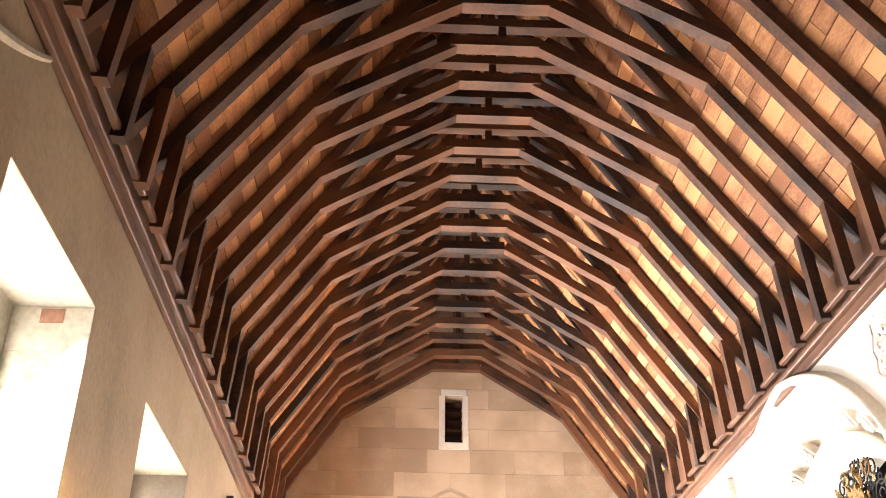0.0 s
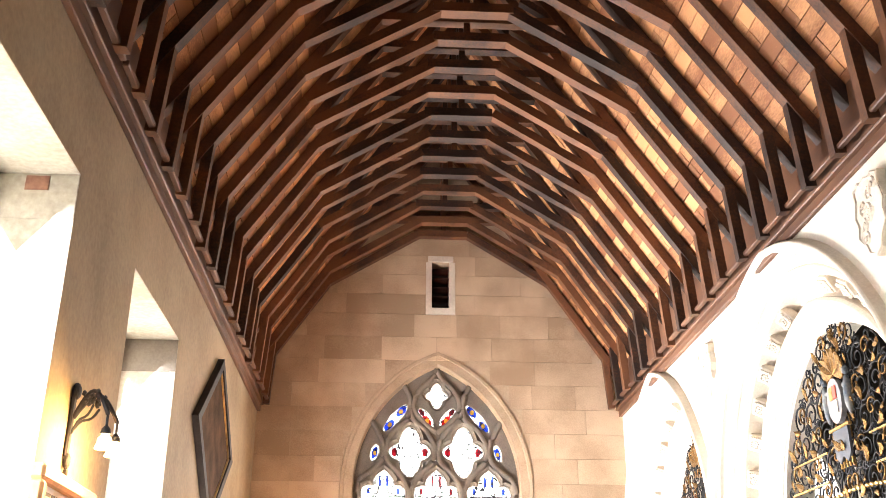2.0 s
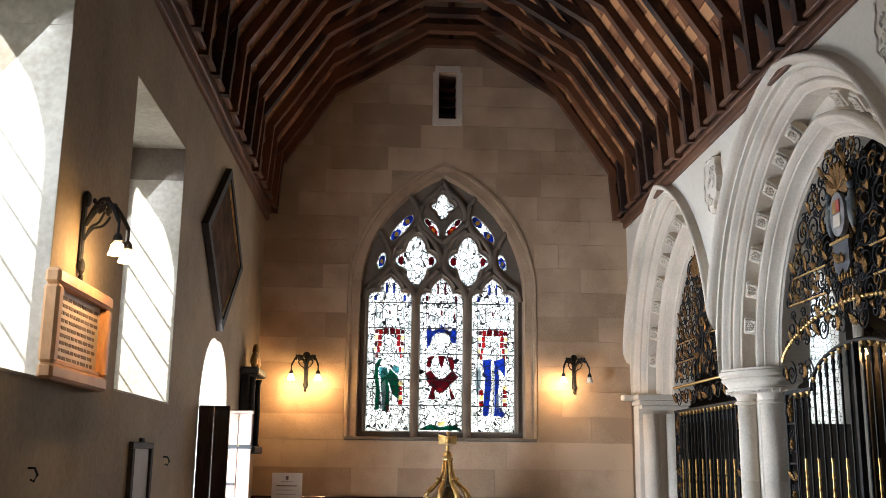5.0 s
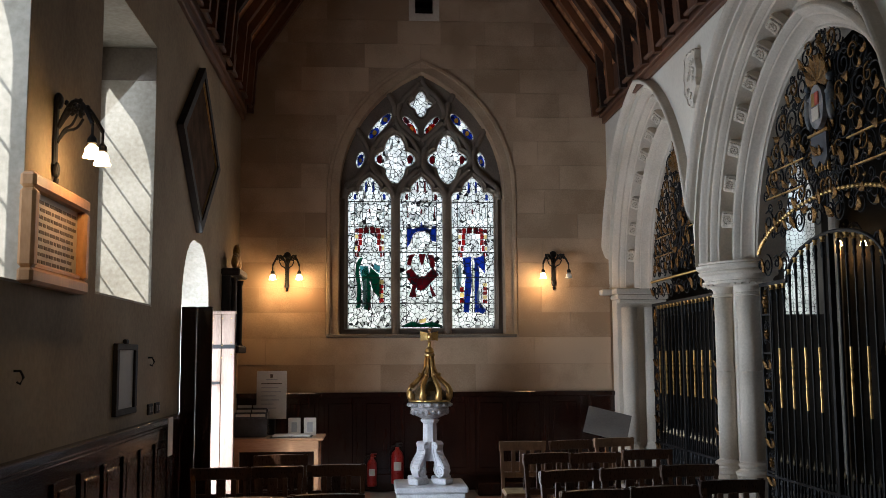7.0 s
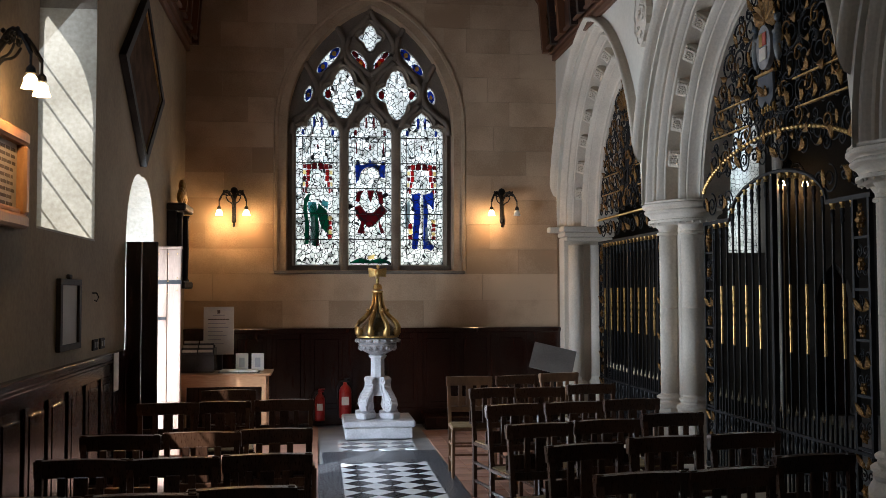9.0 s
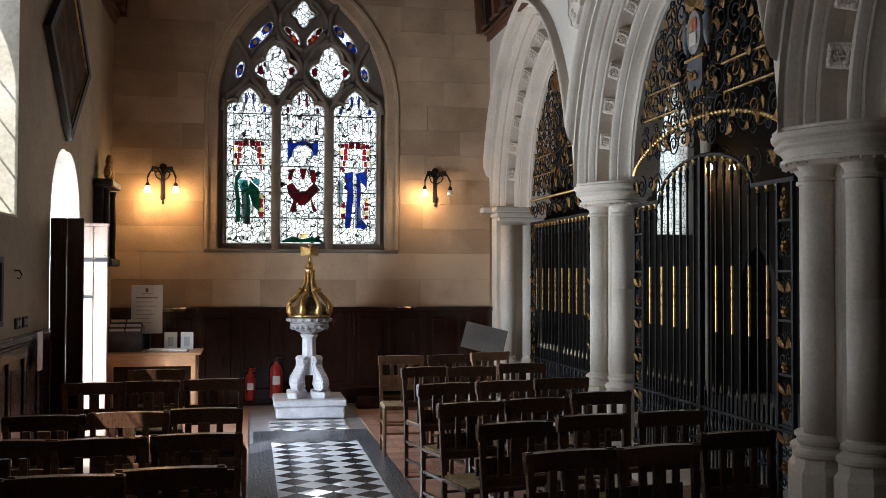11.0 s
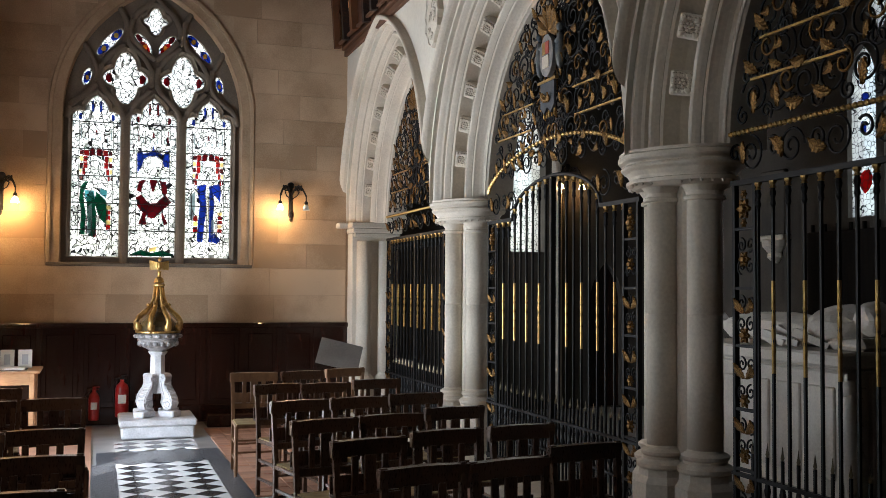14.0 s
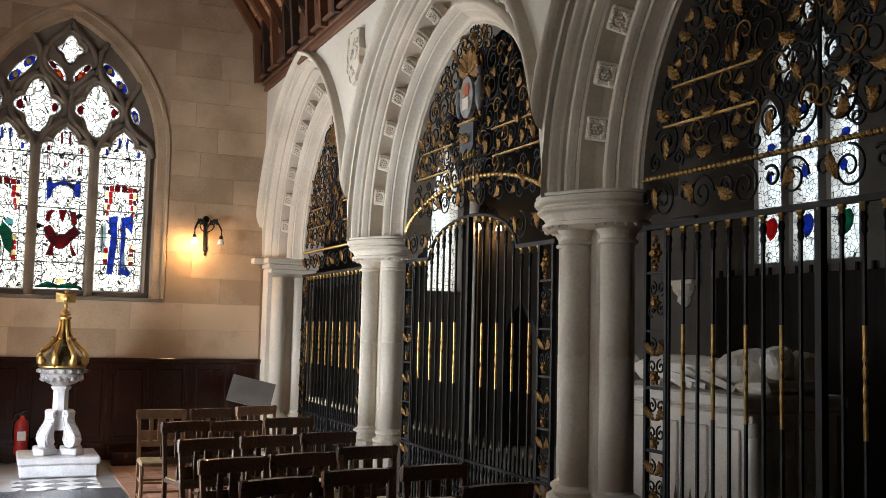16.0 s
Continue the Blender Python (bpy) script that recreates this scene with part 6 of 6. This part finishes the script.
for x, y, rz, k in SPOTS:
    m = pose(x, y, 0, 0, 0, rz + rr.uniform(-2, 2) + (9 if x > 1 else 0))
    if not used[k]:
        proto[k].matrix_basis = m
        used[k] = True
    else:
        copy_thing(proto[k], m)
for x, y, rz in ((2.42, 9.30, 12), (2.05, 6.72, 20), (2.38, 8.22, -8)):
    bm = boxes((-0.105, 0.105, -0.15, 0.15, 0.0, 0.006))
    ob = part("paper_sheet", bm, PAPER)
    ob.matrix_basis = pose(x, y - 0.2, 0.445, 0, 0, rz)
    tagged(ob, "white printed sheet lying on a rush seat", "paper", "loose papers")

# ---- floor pieces ----
A = 0.81 / 6.0
TX0, TX1 = 0.31, 1.12
bm = boxes((0.10, 0.31, -2.0, 9.71, -0.012, 0.0), (1.12, 1.30, -2.0, 9.71, -0.012, 0.0), bevel=0.002)
setting("aisle_border", bm, SLATE, "grey slate border strips of the aisle", "floor")
bm = boxes((0.14, 1.29, 9.72, 10.45, -0.012, 0.0), bevel=0.002)
setting("slate_slab", bm, SLATE, "dark grey inscribed slate slab in the aisle floor", "floor")


def tile_mesh(name, pts, material):
    bm = bmesh.new()
    top = [bm.verts.new((u * 0.985, v * 0.985, 0.0)) for u, v in pts]
    mid = [bm.verts.new((u, v, -0.003)) for u, v in pts]
    low = [bm.verts.new((u, v, -0.012)) for u, v in pts]
    bm.faces.new(top)
    n = len(pts)
    for a, b in ((top, mid), (mid, low)):
        for k in range(n):
            bm.faces.new((a[k], a[(k + 1) % n], b[(k + 1) % n], b[k]))
    return finish(name, bm, material)


h = A * 0.988
aisle = tagged(new("aisle_floor"), "black and white diamond tiled aisle", "floor", "", "structure")
dia_pts = [(h, 0), (0, h), (-h, 0), (0, -h)]
BT, WT = tile_mesh("black_tile", dia_pts, BLACKTILE), tile_mesh("white_tile", dia_pts, WHITETILE)
HALVES = {k: {c: tile_mesh(c + "_half_tile", p, m) for c, m in (("black", BLACKTILE), ("white", WHITETILE))} for k, p in
          (("l", [(h, 0), (0, h), (0, -h)]), ("r", [(0, h), (-h, 0), (0, -h)]))}


def lay(y0, y1):
    rows = int((y1 - y0) / A)
    for r in range(rows):
        for q in range(7):
            if (r + q) % 2:
                continue
            x, y = TX0 + A * q, y1 - A * (r + 1)
            white = (r % 2 == 0)
            if q == 0 or q == 6:
                again("white_tile" if white else "black_tile", HALVES["l" if q == 0 else "r"]["white" if white else "black"], aisle, Matrix.Translation((x, y, 0)))
            else:
                again("white_tile" if white else "black_tile", WT if white else BT, aisle, Matrix.Translation((x, y, 0)))


lay(4.6, 9.75)
lay(10.45, 11.25)
bm = bmesh.new()
box(bm, -0.076, 0.076, -0.076, 0.076, -0.012, 0.0, 0.003)
RT = finish("red_tile", bm, FLOORBRICK)
redf = tagged(new("red_tile_floor"), "worn red clay tile floor beside the aisle", "floor", "", "structure")
for i in range(11):
    for j in range(26):
        x, y = 1.385 + 0.156 * i, 11.9 - 0.156 * j
        again("red_tile", RT, redf, Matrix.Translation((x, y, -0.001 * ((i * 7 + j * 3) % 4))))
bm = boxes((XL, 0.095, -3.9, 12.5, -0.012, -0.002), (1.31, 3.05, -3.9, 7.77, -0.012, -0.003))
setting("floor_side", bm, FLOORBRICK, "worn red clay paving under the chairs", "floor")

# ---- ashlar of the gable wall ----
rr = random.Random(31)
ROWS = []
for z0, z1 in ((1.19, 1.845), (1.845, 5.88), (5.88, 6.71), (6.71, 7.0)):
    n = max(1, round((z1 - z0) / 0.32))
    ROWS += [(z0 + (z1 - z0) * k / n, z0 + (z1 - z0) * (k + 1) / n) for k in range(n)]
for row, (z, zt) in enumerate(ROWS):
    def half_width(q):
        if q < 5.0:
            return 2.31
        return max(0.0, min(2.31, KNEE_O + (KNEE_Z - q) / SLOPE + 0.05))

    hw = half_width(zt)
    if hw < 0.3:
        break
    cuts = [(CX - hw, CX + hw)]
    gaps = []
    if z < WSPR + WH and zt > WSILL:
        s = WS + 0.155
        zz = max(z, WSILL)
        if z > WSPR:
            R = (WS * WS + WH * WH) / (2 * WS) + 0.155
            e = R - s
            v = z - WSPR
            s = math.sqrt(max(0.0, R * R - v * v)) - e if R > v else 0
        if s > 0.02:
            gaps.append((WC - s, WC + s))
    if z < 6.71 and zt > 5.88:
        gaps.append((0.575, 0.965))
    segs = []
    a = CX - hw
    for g0, g1 in gaps:
        segs.append((a, g0))
        a = g1
    segs.append((a, CX + hw))
    for a, b in segs:
        x = a
        first = True
        while x < b - 0.02:
            ln = rr.uniform(0.5, 0.95) * (0.5 if first and row % 2 else 1)
            first = False
            x2 = b if b - (x + ln) < 0.22 else x + ln
            bm = bmesh.new()
            box(bm, x + 0.002, x2 - 0.002, YE - 0.001 - rr.uniform(0, 0.004), YE + 0.03, z + 0.002, zt - 0.002)
            part("ashlar_block", bm, ASHLAR, wall_end)
            x = x2

# ---- length of the nave ----
SHORTER = Matrix.Diagonal((1, 0.9692, 1, 1))
for ob in scene.objects:
    if ob.parent is None and ob not in (cam, sun):
        ob.matrix_basis = SHORTER @ ob.matrix_basis
